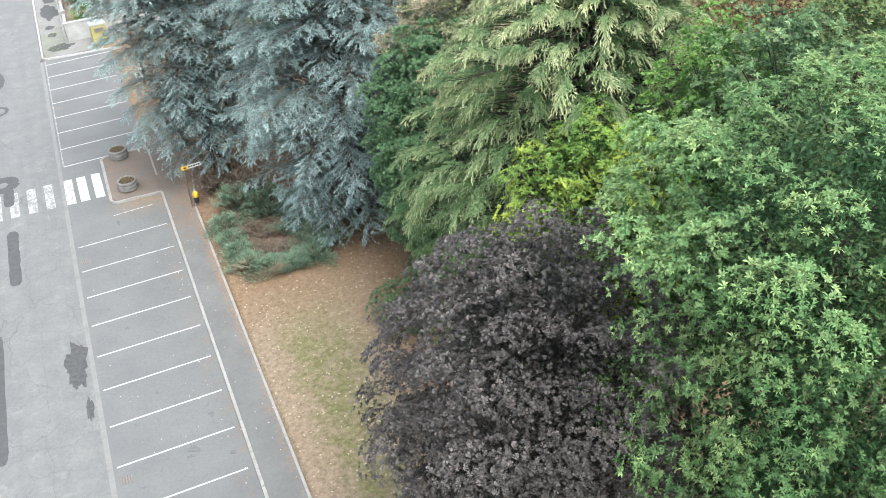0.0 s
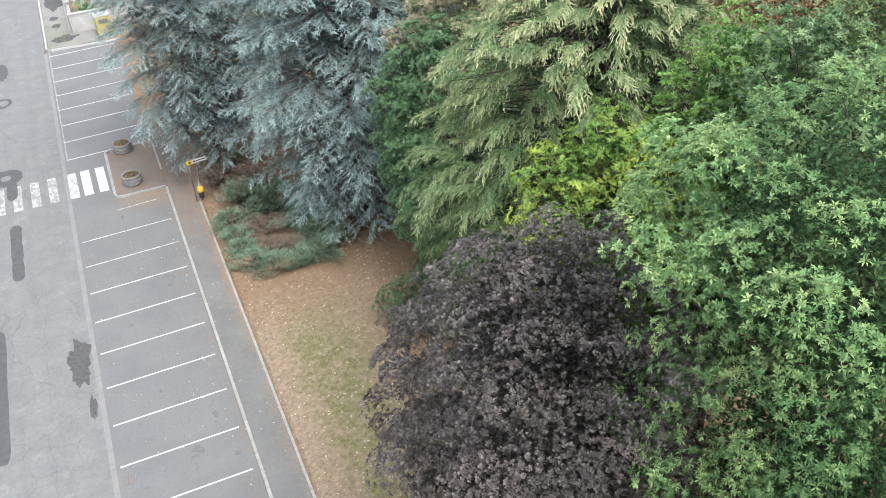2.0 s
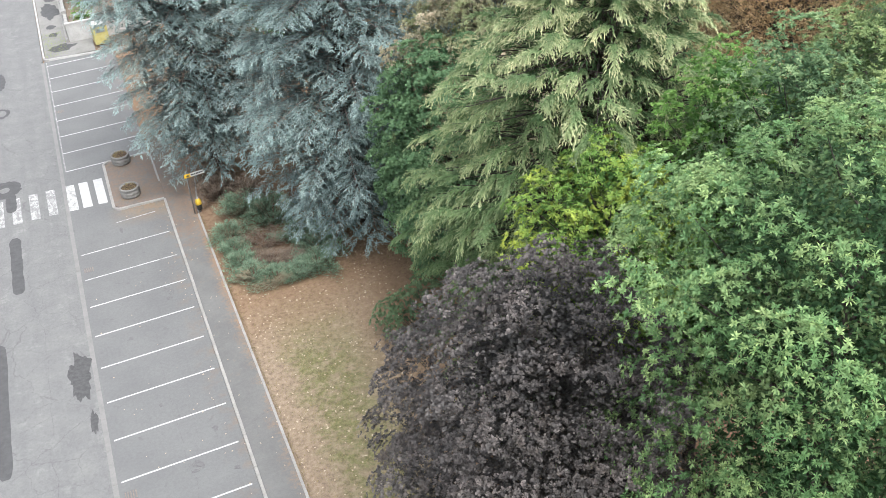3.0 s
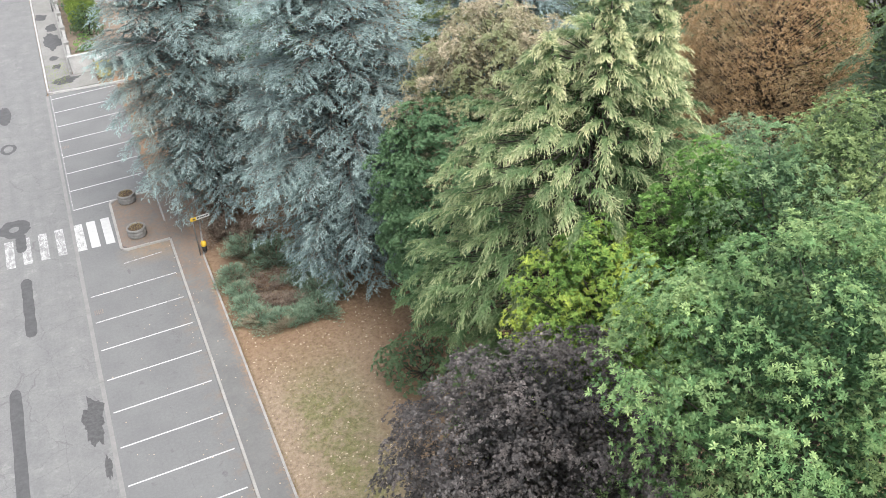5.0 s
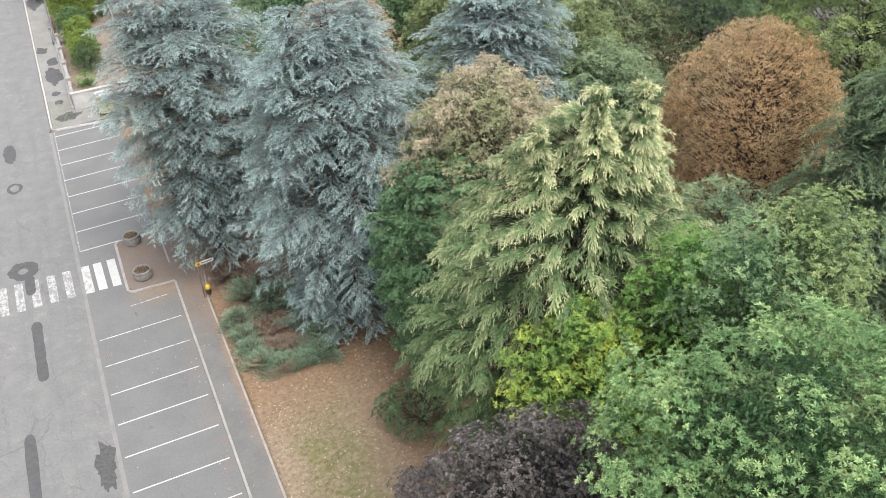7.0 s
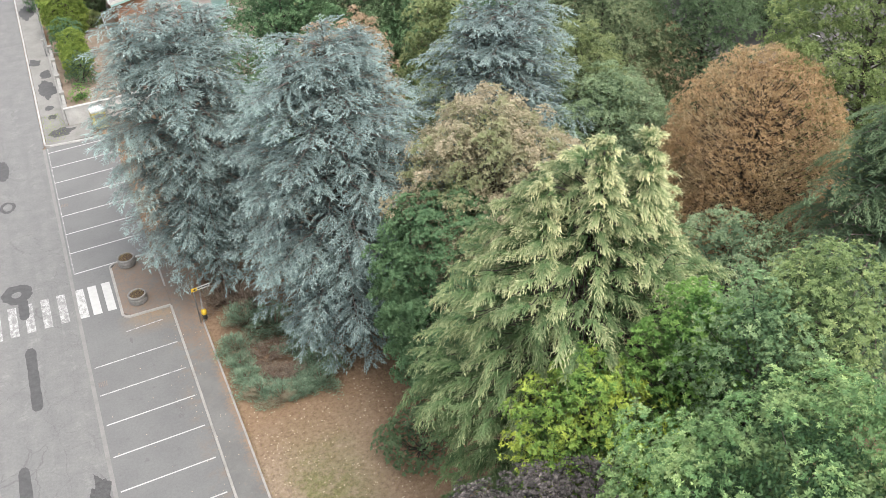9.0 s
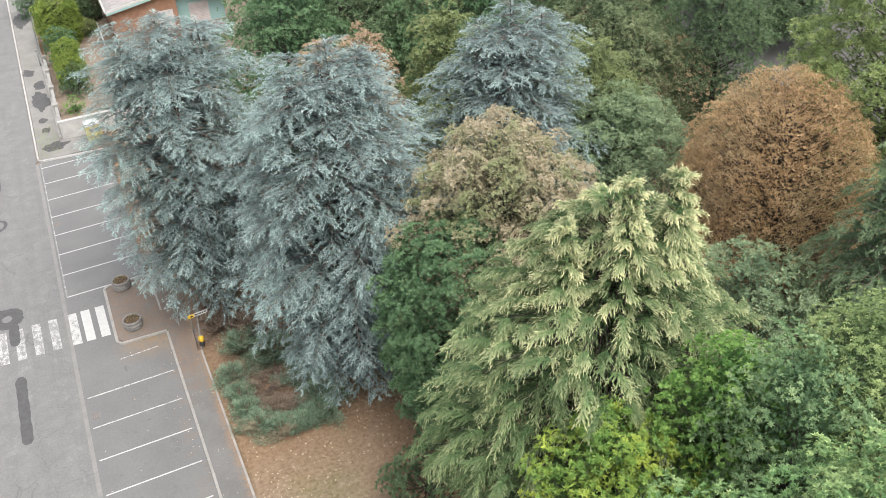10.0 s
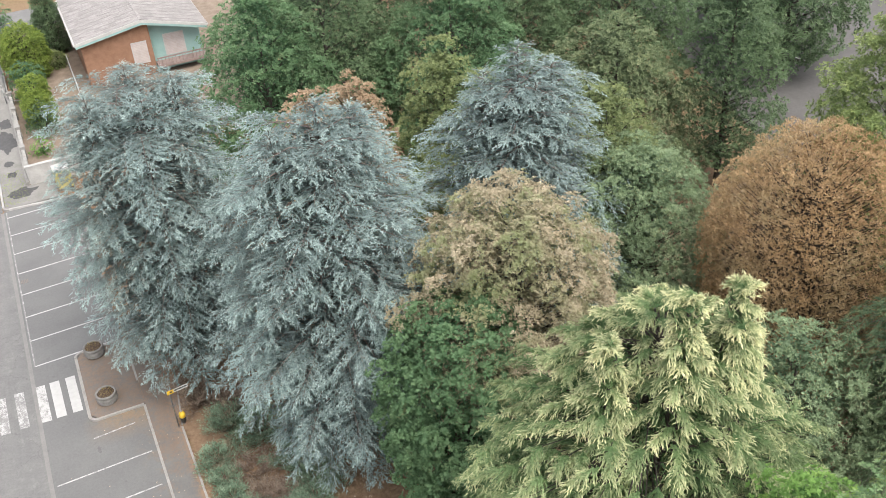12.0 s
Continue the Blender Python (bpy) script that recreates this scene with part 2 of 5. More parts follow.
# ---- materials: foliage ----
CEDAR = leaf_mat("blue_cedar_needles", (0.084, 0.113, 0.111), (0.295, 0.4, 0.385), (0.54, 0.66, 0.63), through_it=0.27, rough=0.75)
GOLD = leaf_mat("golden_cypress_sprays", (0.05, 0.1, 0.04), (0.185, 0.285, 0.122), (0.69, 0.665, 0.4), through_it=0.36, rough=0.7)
DEODAR = leaf_mat("green_conifer_needles", (0.065, 0.105, 0.06), (0.165, 0.245, 0.13), (0.33, 0.42, 0.23), through_it=0.3, rough=0.7)
OAK = leaf_mat("oak_leaves", (0.027, 0.066, 0.025), (0.113, 0.232, 0.09), (0.41, 0.54, 0.225), patch=(0.205, 0.285, 0.12), patch_scale=0.8, patch_at=(0.52, 0.7), through_it=0.28)
OAK_GREY = leaf_mat("greyish_oak_leaves", (0.05, 0.1, 0.046), (0.15, 0.255, 0.12), (0.41, 0.52, 0.265), through_it=0.3)
OAK_OLIVE = leaf_mat("olive_oak_leaves", (0.06, 0.1, 0.038), (0.185, 0.265, 0.105), (0.45, 0.52, 0.23), through_it=0.3)
LIME = leaf_mat("bright_green_leaves", (0.055, 0.13, 0.033), (0.15, 0.29, 0.07), (0.36, 0.51, 0.15), through_it=0.34)
YELLOWING = leaf_mat("yellowing_leaves", (0.055, 0.125, 0.03), (0.15, 0.275, 0.062), (0.37, 0.5, 0.13), patch=(0.38, 0.46, 0.085), patch_scale=0.6, patch_at=(0.45, 0.64), through_it=0.34)
PURPLE = leaf_mat("purple_plum_leaves", (0.018, 0.0172, 0.0165), (0.06, 0.0545, 0.053), (0.192, 0.168, 0.158), patch=(0.1, 0.085, 0.077), patch_scale=0.9, patch_at=(0.56, 0.72), through_it=0.22, rough=0.5, spec=0.35)
BROWNING = leaf_mat("scorched_leaves", (0.15, 0.138, 0.088), (0.38, 0.328, 0.226), (0.63, 0.54, 0.405), patch=(0.235, 0.262, 0.14), patch_scale=0.5, patch_at=(0.47, 0.62), through_it=0.32)
DARKLEAF = leaf_mat("dark_green_leaves", (0.056, 0.12, 0.06), (0.122, 0.215, 0.107), (0.22, 0.32, 0.165), patch=(0.285, 0.223, 0.124), patch_scale=0.5, patch_at=(0.7, 0.8))
DEEPLEAF = leaf_mat("deep_green_leaves", (0.055, 0.095, 0.05), (0.12, 0.185, 0.095), (0.22, 0.295, 0.16))
OLIVE = leaf_mat("olive_green_leaves", (0.117, 0.151, 0.0643), (0.212, 0.261, 0.113), (0.333, 0.371, 0.178))
GREYGREEN = leaf_mat("grey_green_leaves", (0.085, 0.135, 0.078), (0.225, 0.31, 0.178), (0.41, 0.5, 0.305))
PALEGREEN = leaf_mat("pale_green_leaves", (0.08, 0.12, 0.04), (0.195, 0.265, 0.1), (0.38, 0.44, 0.175))
RUST = leaf_mat("rust_brown_leaves", (0.2, 0.13, 0.07), (0.41, 0.28, 0.15), (0.62, 0.47, 0.28), patch=(0.33, 0.27, 0.16), patch_at=(0.5, 0.75), through_it=0.38)
JUNIPER = leaf_mat("juniper_needles", (0.075, 0.13, 0.085), (0.195, 0.28, 0.19), (0.36, 0.44, 0.31), patch=(0.27, 0.235, 0.165), patch_scale=0.8, patch_at=(0.56, 0.68), through_it=0.25)
HEDGE = leaf_mat("hedge_leaves", (0.09, 0.145, 0.03), (0.20, 0.275, 0.06), (0.34, 0.41, 0.10))
TANRUST = leaf_mat("tan_brown_leaves", (0.19, 0.135, 0.085), (0.34, 0.25, 0.165), (0.5, 0.385, 0.275), patch=(0.25, 0.235, 0.14), patch_at=(0.55, 0.75), through_it=0.3)
DULLGREEN = leaf_mat("dull_green_leaves", (0.08, 0.115, 0.062), (0.185, 0.235, 0.125), (0.33, 0.37, 0.21))
DRYBRUSH = leaf_mat("dry_brushwood", (0.12, 0.09, 0.066), (0.222, 0.174, 0.138), (0.336, 0.276, 0.228), through_it=0.05)
GRASS = leaf_mat("dry_grass_blades", (0.0992, 0.0868, 0.031), (0.211, 0.167, 0.0682), (0.298, 0.236, 0.118))


# ---- mesh helpers ----
def part(name, data, material, parent=None, label="", at=None):
    """One mesh object from a bmesh or a mesh, under a thing or a part."""
    if isinstance(data, bmesh.types.BMesh):
        me = bpy.data.meshes.new(name)
        data.to_mesh(me)
        data.free()
    else:
        me = data
    if material and not me.materials:
        me.materials.append(material)
    ob = new(name, me)
    if at is not None:
        ob.matrix_basis = at
    ob.parent = parent
    if label:
        ob["label"] = label
    return ob


def thing(name, label, category, at=None, group="", kind=""):
    ob = new(name)
    ob.empty_display_size = 0.3
    if at is not None:
        ob.matrix_basis = at
    return tagged(ob, label, category, group, kind)


def np_mesh(name, verts, faces, tone=None, tip=None, smooth=False):
    """A mesh from arrays; every face has as many corners as faces has columns."""
    me = bpy.data.meshes.new(name)
    n, (f, k) = len(verts), faces.shape
    me.vertices.add(n)
    me.vertices.foreach_set("co", np.ascontiguousarray(verts, np.float32).ravel())
    me.loops.add(f * k)
    me.loops.foreach_set("vertex_index", np.ascontiguousarray(faces, np.int32).ravel())
    me.polygons.add(f)
    me.polygons.foreach_set("loop_start", np.arange(0, f * k, k, dtype=np.int32))
    me.update(calc_edges=True)
    for key, v in (("tone", tone), ("tip", tip)):
        if v is not None:
            me.attributes.new(key, "FLOAT", "POINT").data.foreach_set("value", np.ascontiguousarray(v, np.float32))
    if smooth:
        me.polygons.foreach_set("use_smooth", np.ones(f, bool))
    me.validate()
    return me


def unit(v):
    return v / np.maximum(np.linalg.norm(v, axis=-1, keepdims=True), 1e-9)


def box(bm, x0, x1, y0, y1, z0, z1, bevel=0.0):
    r = bmesh.ops.create_cube(bm, size=1)
    m = Matrix.Translation(((x0 + x1) / 2, (y0 + y1) / 2, (z0 + z1) / 2)) @ Matrix.Diagonal((x1 - x0, y1 - y0, z1 - z0, 1))
    bmesh.ops.transform(bm, matrix=m, verts=r["verts"])
    if bevel:
        es = list({e for v in r["verts"] for e in v.link_edges})
        bmesh.ops.bevel(bm, geom=es, offset=bevel, segments=2, affect="EDGES")
    return bm


def box_mesh(*a, bevel=0.0):
    return box(bmesh.new(), *a, bevel=bevel)


def slab(pts, z0, z1):
    """An upright prism on an outline."""
    bm = bmesh.new()
    f = bm.faces.new([bm.verts.new((x, y, z1)) for x, y in pts])
    if f.normal.z < 0:
        f.normal_flip()
    r = bmesh.ops.extrude_face_region(bm, geom=[f])
    bmesh.ops.translate(bm, verts=[v for v in r["geom"] if isinstance(v, bmesh.types.BMVert)], vec=(0, 0, z0 - z1))
    bmesh.ops.recalc_face_normals(bm, faces=bm.faces)
    return bm


def turned(profile, sides=28):
    """A body of revolution from (radius, height) pairs."""
    bm = bmesh.new()
    rings = []
    for r, z in profile:
        rings.append([bm.verts.new((r * math.cos(2 * math.pi * i / sides), r * math.sin(2 * math.pi * i / sides), z)) for i in range(sides)])
    for a, b in zip(rings, rings[1:]):
        for i in range(sides):
            bm.faces.new((a[i], a[(i + 1) % sides], b[(i + 1) % sides], b[i])).smooth = True
    bm.faces.new(list(reversed(rings[0])))
    bm.faces.new(rings[-1])
    return bm


def tubes(paths, sides=6):
    """Tapered limbs: each path is a list of (point, radius)."""
    vs, fs = [], []
    for path in paths:
        pts = np.array([p for p, r in path], float)
        start = len(vs)
        for i, (p, r) in enumerate(path):
            d = unit(pts[min(i + 1, len(pts) - 1)] - pts[max(i - 1, 0)])
            u = unit(np.cross(d, (0.31, 0.95, 0.02) if abs(d[2]) > 0.7 else (0, 0, 1.0)))
            w = np.cross(d, u)
            for j in range(sides):
                a = 2 * math.pi * j / sides
                vs.append(pts[i] + r * (math.cos(a) * u + math.sin(a) * w))
        for i in range(len(path) - 1):
            for j in range(sides):
                k = (j + 1) % sides
                a = start + i * sides
                fs.append((a + j, a + k, a + sides + k, a + sides + j))
    return np_mesh("limbs", np.array(vs), np.array(fs), smooth=True)


# ---- foliage ----
def blades(rng, base, way, length, width, lift=0.0, tone=None, tip0=0.0, tip1=1.0, shape="leaf"):
    """Leaf blades: folded diamonds ("leaf"), thin spikes ("needle") or wedges ("wedge"). Returns verts, faces, tone, tip."""
    n = len(base)
    way = unit(way)
    side = unit(np.cross(way, np.array([0.0, 0.0, 1.0]) + 0.35 * rng.normal(size=(n, 3))))
    up = np.cross(side, way)
    length, width = np.broadcast_to(length, n)[:, None], np.broadcast_to(width, n)[:, None]
    tone = rng.random(n) if tone is None else tone
    t0, t1 = np.broadcast_to(tip0, n), np.broadcast_to(tip1, n)
    if shape == "leaf":
        midp = base + way * length * 0.56 + up * lift * length
        tipp = base + way * length - up * 0.5 * abs(lift) * length
        v, tips = [base, midp + side * width / 2, tipp, midp - side * width / 2], [t0, (t0 + t1) / 2, t1, (t0 + t1) / 2]
    elif shape == "needle":
        v, tips = [base - side * width / 2, base + side * width / 2, base + way * length], [t0, t0, t1]
    else:
        out = base + way * length
        v, tips = [base, out - side * width / 2, out + side * width / 2 + up * lift * length], [t0, t1, t1]
    k = len(v)
    return np.stack(v, 1).reshape(-1, 3), np.arange(k * n).reshape(n, k), np.repeat(tone, k), np.stack(tips, 1).ravel()


def join(sets):
    vs, fs, ts, ps, o = [], [], [], [], 0
    for v, f, t, p in sets:
        vs.append(v), fs.append(f + o), ts.append(t), ps.append(p)
        o += len(v)
    return np.concatenate(vs), np.concatenate(fs), np.concatenate(ts), np.concatenate(ps)


def spread_points(rng, pts, gap):
    """Thin a cloud of points so that no two lie nearer than gap."""
    kept = np.empty((0, 3))
    for p in pts:
        if len(kept) == 0 or ((kept - p) ** 2).sum(1).min() > gap * gap:
            kept = np.vstack([kept, p])
    return kept


def broadleaf_tree(name, label, at, profile, material, seed, puff=0.8, leaf=(0.16, 0.06), whorl=7, density=34, tips=0.7,
                   trunk=0.22, group="", shell=(0.7, 1.06), lobes=0.25, flat=0.7, inner=4000, gap=1.3, shape="leaf", category="tree", inner_tone=0.35, inner_size=1.6, spray=(0.85, 1.45)):
    """A tree with a crown of many leafy clumps round limbs. profile: (height, radius) pairs of the crown."""
    rng = np.random.default_rng(seed)
    x, y = at
    tree = thing(name, label, category, pose(x, y, 0), group)
    zs, rs = np.array([p[0] for p in profile], float), np.array([p[1] for p in profile], float)
    rs = np.maximum(rs - 0.55 * puff, 0.12)
    zs = zs - np.linspace(0, 0.45 * puff, len(zs))
    grid = np.linspace(zs[0], zs[-1], 60)
    wgt = np.cumsum(np.interp(grid, zs, rs) + 0.4)
    n = 6000
    z = np.interp(rng.random(n), wgt / wgt[-1], grid)
    az = rng.random(n) * 2 * math.pi
    r = np.interp(z, zs, rs)
    bump = np.array([noise.noise(Vector((math.cos(a) * 1.3 + seed, math.sin(a) * 1.3, h * 0.28))) + 0.5 * noise.noise(Vector((math.cos(a) * 3 + seed, math.sin(a) * 3, h * 0.6))) for a, h in zip(az, z)])
    rr = r * (1 + lobes * bump) * (shell[0] + (shell[1] - shell[0]) * rng.random(n) ** 0.6)
    pts = np.stack([rr * np.cos(az), rr * np.sin(az), z + 0.3 * bump], 1)
    pts = spread_points(rng, pts, puff * gap)
    mid_z = zs[0] + 0.4 * (zs[-1] - zs[0])
    sets, limbs = [], []
    for i, c in enumerate(pts):
        size = puff * rng.uniform(0.75, 1.3)
        out = unit(np.array([c[0], c[1], 0.75 * (c[2] - mid_z) + 0.25 * np.hypot(c[0], c[1])]))
        k = max(6, int(density * (size / 0.8) ** 2))
        q = unit(rng.normal(size=(k, 3)) + 0.85 * out + np.array([0, 0, 0.55]))
        lump = 1 + 0.25 * np.sin(q @ rng.normal(size=3) * 4 + rng.random() * 6)
        p = c + q * np.array([1, 1, flat]) * size * (rng.uniform(0.72, 1.0, k) * lump)[:, None]
        ax = unit(q + 0.5 * out + np.array([0, 0, 0.55]) + 0.25 * rng.normal(size=(k, 3)))
        u = unit(np.cross(ax, rng.normal(size=(k, 3))))
        w = np.cross(ax, u)
        a = (np.arange(whorl) * 2 * math.pi / whorl)[None, :] + rng.random((k, 1)) * 6.3 + 0.25 * rng.normal(size=(k, whorl))
        th = rng.uniform(*spray, (k, whorl))
        way = (np.cos(th)[..., None] * ax[:, None] + np.sin(th)[..., None] * (np.cos(a)[..., None] * u[:, None] + np.sin(a)[..., None] * w[:, None])).reshape(-1, 3)
        base = np.repeat(p, whorl, 0)
        m = len(base)
        # Clump shading in colour: leaves facing outward and up get lighter tone and tip.
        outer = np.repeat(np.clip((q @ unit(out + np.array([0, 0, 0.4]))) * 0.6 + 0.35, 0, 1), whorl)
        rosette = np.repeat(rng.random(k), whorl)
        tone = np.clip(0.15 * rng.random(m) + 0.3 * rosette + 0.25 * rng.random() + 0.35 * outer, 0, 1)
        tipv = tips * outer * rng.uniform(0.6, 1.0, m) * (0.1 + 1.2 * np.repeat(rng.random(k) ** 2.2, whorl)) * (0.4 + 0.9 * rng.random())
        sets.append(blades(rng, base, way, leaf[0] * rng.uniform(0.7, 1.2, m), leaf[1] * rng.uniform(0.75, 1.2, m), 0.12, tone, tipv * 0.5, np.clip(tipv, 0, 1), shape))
        if i % 2 == 0:
            z0 = max(zs[0] * 0.6, c[2] - 0.55 * np.hypot(c[0], c[1]) - 0.8)
            a0 = np.array([0, 0, z0])
            b0 = a0 * 0.45 + c * 0.55 + np.array([0, 0, -0.3])
            limbs.append([(a0, 0.03 + 0.008 * np.hypot(c[0], c[1])), (b0, 0.022), (c, 0.008)])
    # inner_tone caps the inner leaves' tone, painting in the crown's inner shade.
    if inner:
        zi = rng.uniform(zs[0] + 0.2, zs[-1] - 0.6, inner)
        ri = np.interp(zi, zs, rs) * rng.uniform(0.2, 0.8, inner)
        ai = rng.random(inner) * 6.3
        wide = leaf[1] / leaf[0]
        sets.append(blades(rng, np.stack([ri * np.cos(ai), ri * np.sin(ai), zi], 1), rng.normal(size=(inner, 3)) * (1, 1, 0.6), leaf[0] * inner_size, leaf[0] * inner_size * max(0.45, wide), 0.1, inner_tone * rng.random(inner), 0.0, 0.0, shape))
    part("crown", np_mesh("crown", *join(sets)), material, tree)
    top = zs[-1] * 0.86
    part("trunk", tubes([[(np.array([0, 0, -0.2]), trunk * 1.35), (np.array([0, 0, 0.5]), trunk), (np.array([0.15, 0.1, top * 0.5]), trunk * 0.7), (np.array([0.05, -0.1, top]), 0.04)]], 10), BARK, tree)
    for k in range(min(6, len(limbs))):
        part("limb", tubes([limbs[k]], 6), BARK, tree)
    if len(limbs) > 6:
        part("twig_wood", tubes(limbs[6:], 4), BARK, tree)["kind"] = "stuff"
    return tree


def bough_foliage(rng, start, end, sag, step, side_len, tuft_gap, fan, droop, up=0.2, spread_angle=1.5, loose=0.12):
    """Tufts along one bough and its side shoots. Returns bases, ways, distance along (0..1)."""
    L = np.linalg.norm(end - start)
    tang0 = unit(end - start)
    m = max(4, int(L / step))
    s = np.linspace(0.05, 1.0, m)
    P = start + (end - start) * s[:, None] + np.array([0, 0, 1.0]) * (sag * L * (s * (1 - s)) * 4)[:, None]
    side = unit(np.cross(tang0, np.array([0, 0, 1.0])))
    bases, ways, alongs = [], [], []
    for sg in (-1, 1):
        spread = rng.uniform(0.75, 1.15, m)
        d = unit(tang0 * np.cos(spread)[:, None] + sg * side * np.sin(spread)[:, None] + np.array([0, 0, 1.0]) * rng.normal(0.0, 0.14, m)[:, None])
        l2 = (side_len[0] + side_len[1] * L * (1 - s) ** 0.8) * rng.uniform(0.55, 1.2, m)
        for i in range(m):
            k = max(2, int(l2[i] / tuft_gap))
            q = np.linspace(0.12, 1.0, k)
            pos = P[i] + d[i] * (l2[i] * q)[:, None] - np.array([0, 0, 1.0]) * (droop * (l2[i] * q) ** 1.5)[:, None]
            bases.append(pos + rng.normal(0, 0.03, pos.shape))
            ways.append(np.repeat(d[i][None], k, 0) - np.array([0, 0, 1.0]) * (droop * q)[:, None])
            alongs.append(np.full(k, s[i]) * 0.55 + 0.45 * q)
    base, way, along = np.concatenate(bases), unit(np.concatenate(ways)), np.concatenate(alongs)
    B, W, A = [], [], []
    for j in range(fan):
        turn = (j - (fan - 1) / 2) * (spread_angle / max(1, fan - 1)) if fan > 1 else 0
        sd = unit(np.cross(way, np.array([0, 0, 1.0])))
        B.append(base), A.append(along)
        W.append(unit(way * math.cos(turn) + sd * math.sin(turn) + np.array([0, 0, up]) + loose * rng.normal(size=way.shape)))
    return np.concatenate(B), np.concatenate(W), np.concatenate(A), P


def spikes(rng, base, way, length, width, tone, tip, pairs=((0.35, 0.65),), spread=0.65):
    """Shoots clad in needles: a spike along each shoot and shorter ones in pairs beside it."""
    sd = unit(np.cross(way, np.array([0, 0, 1.0]) + 0.15 * rng.normal(size=way.shape)))
    B, W, L, T, P = [base], [way], [length], [tone], [tip]
    for at, size in pairs:
        for sg in (-1, 1):
            B.append(base + way * (length * at)[:, None])
            W.append(unit(way + sg * spread * sd + 0.18 * rng.normal(size=way.shape)))
            L.append(length * size * rng.uniform(0.7, 1.3, len(base))), T.append(tone), P.append(tip * 0.9)
    B, W, L, T, P = (np.concatenate(q) for q in (B, W, L, T, P))
    return blades(rng, B, W, L, width * rng.uniform(0.8, 1.2, len(B)), 0.0, T, 0.45 * P, P, "needle")


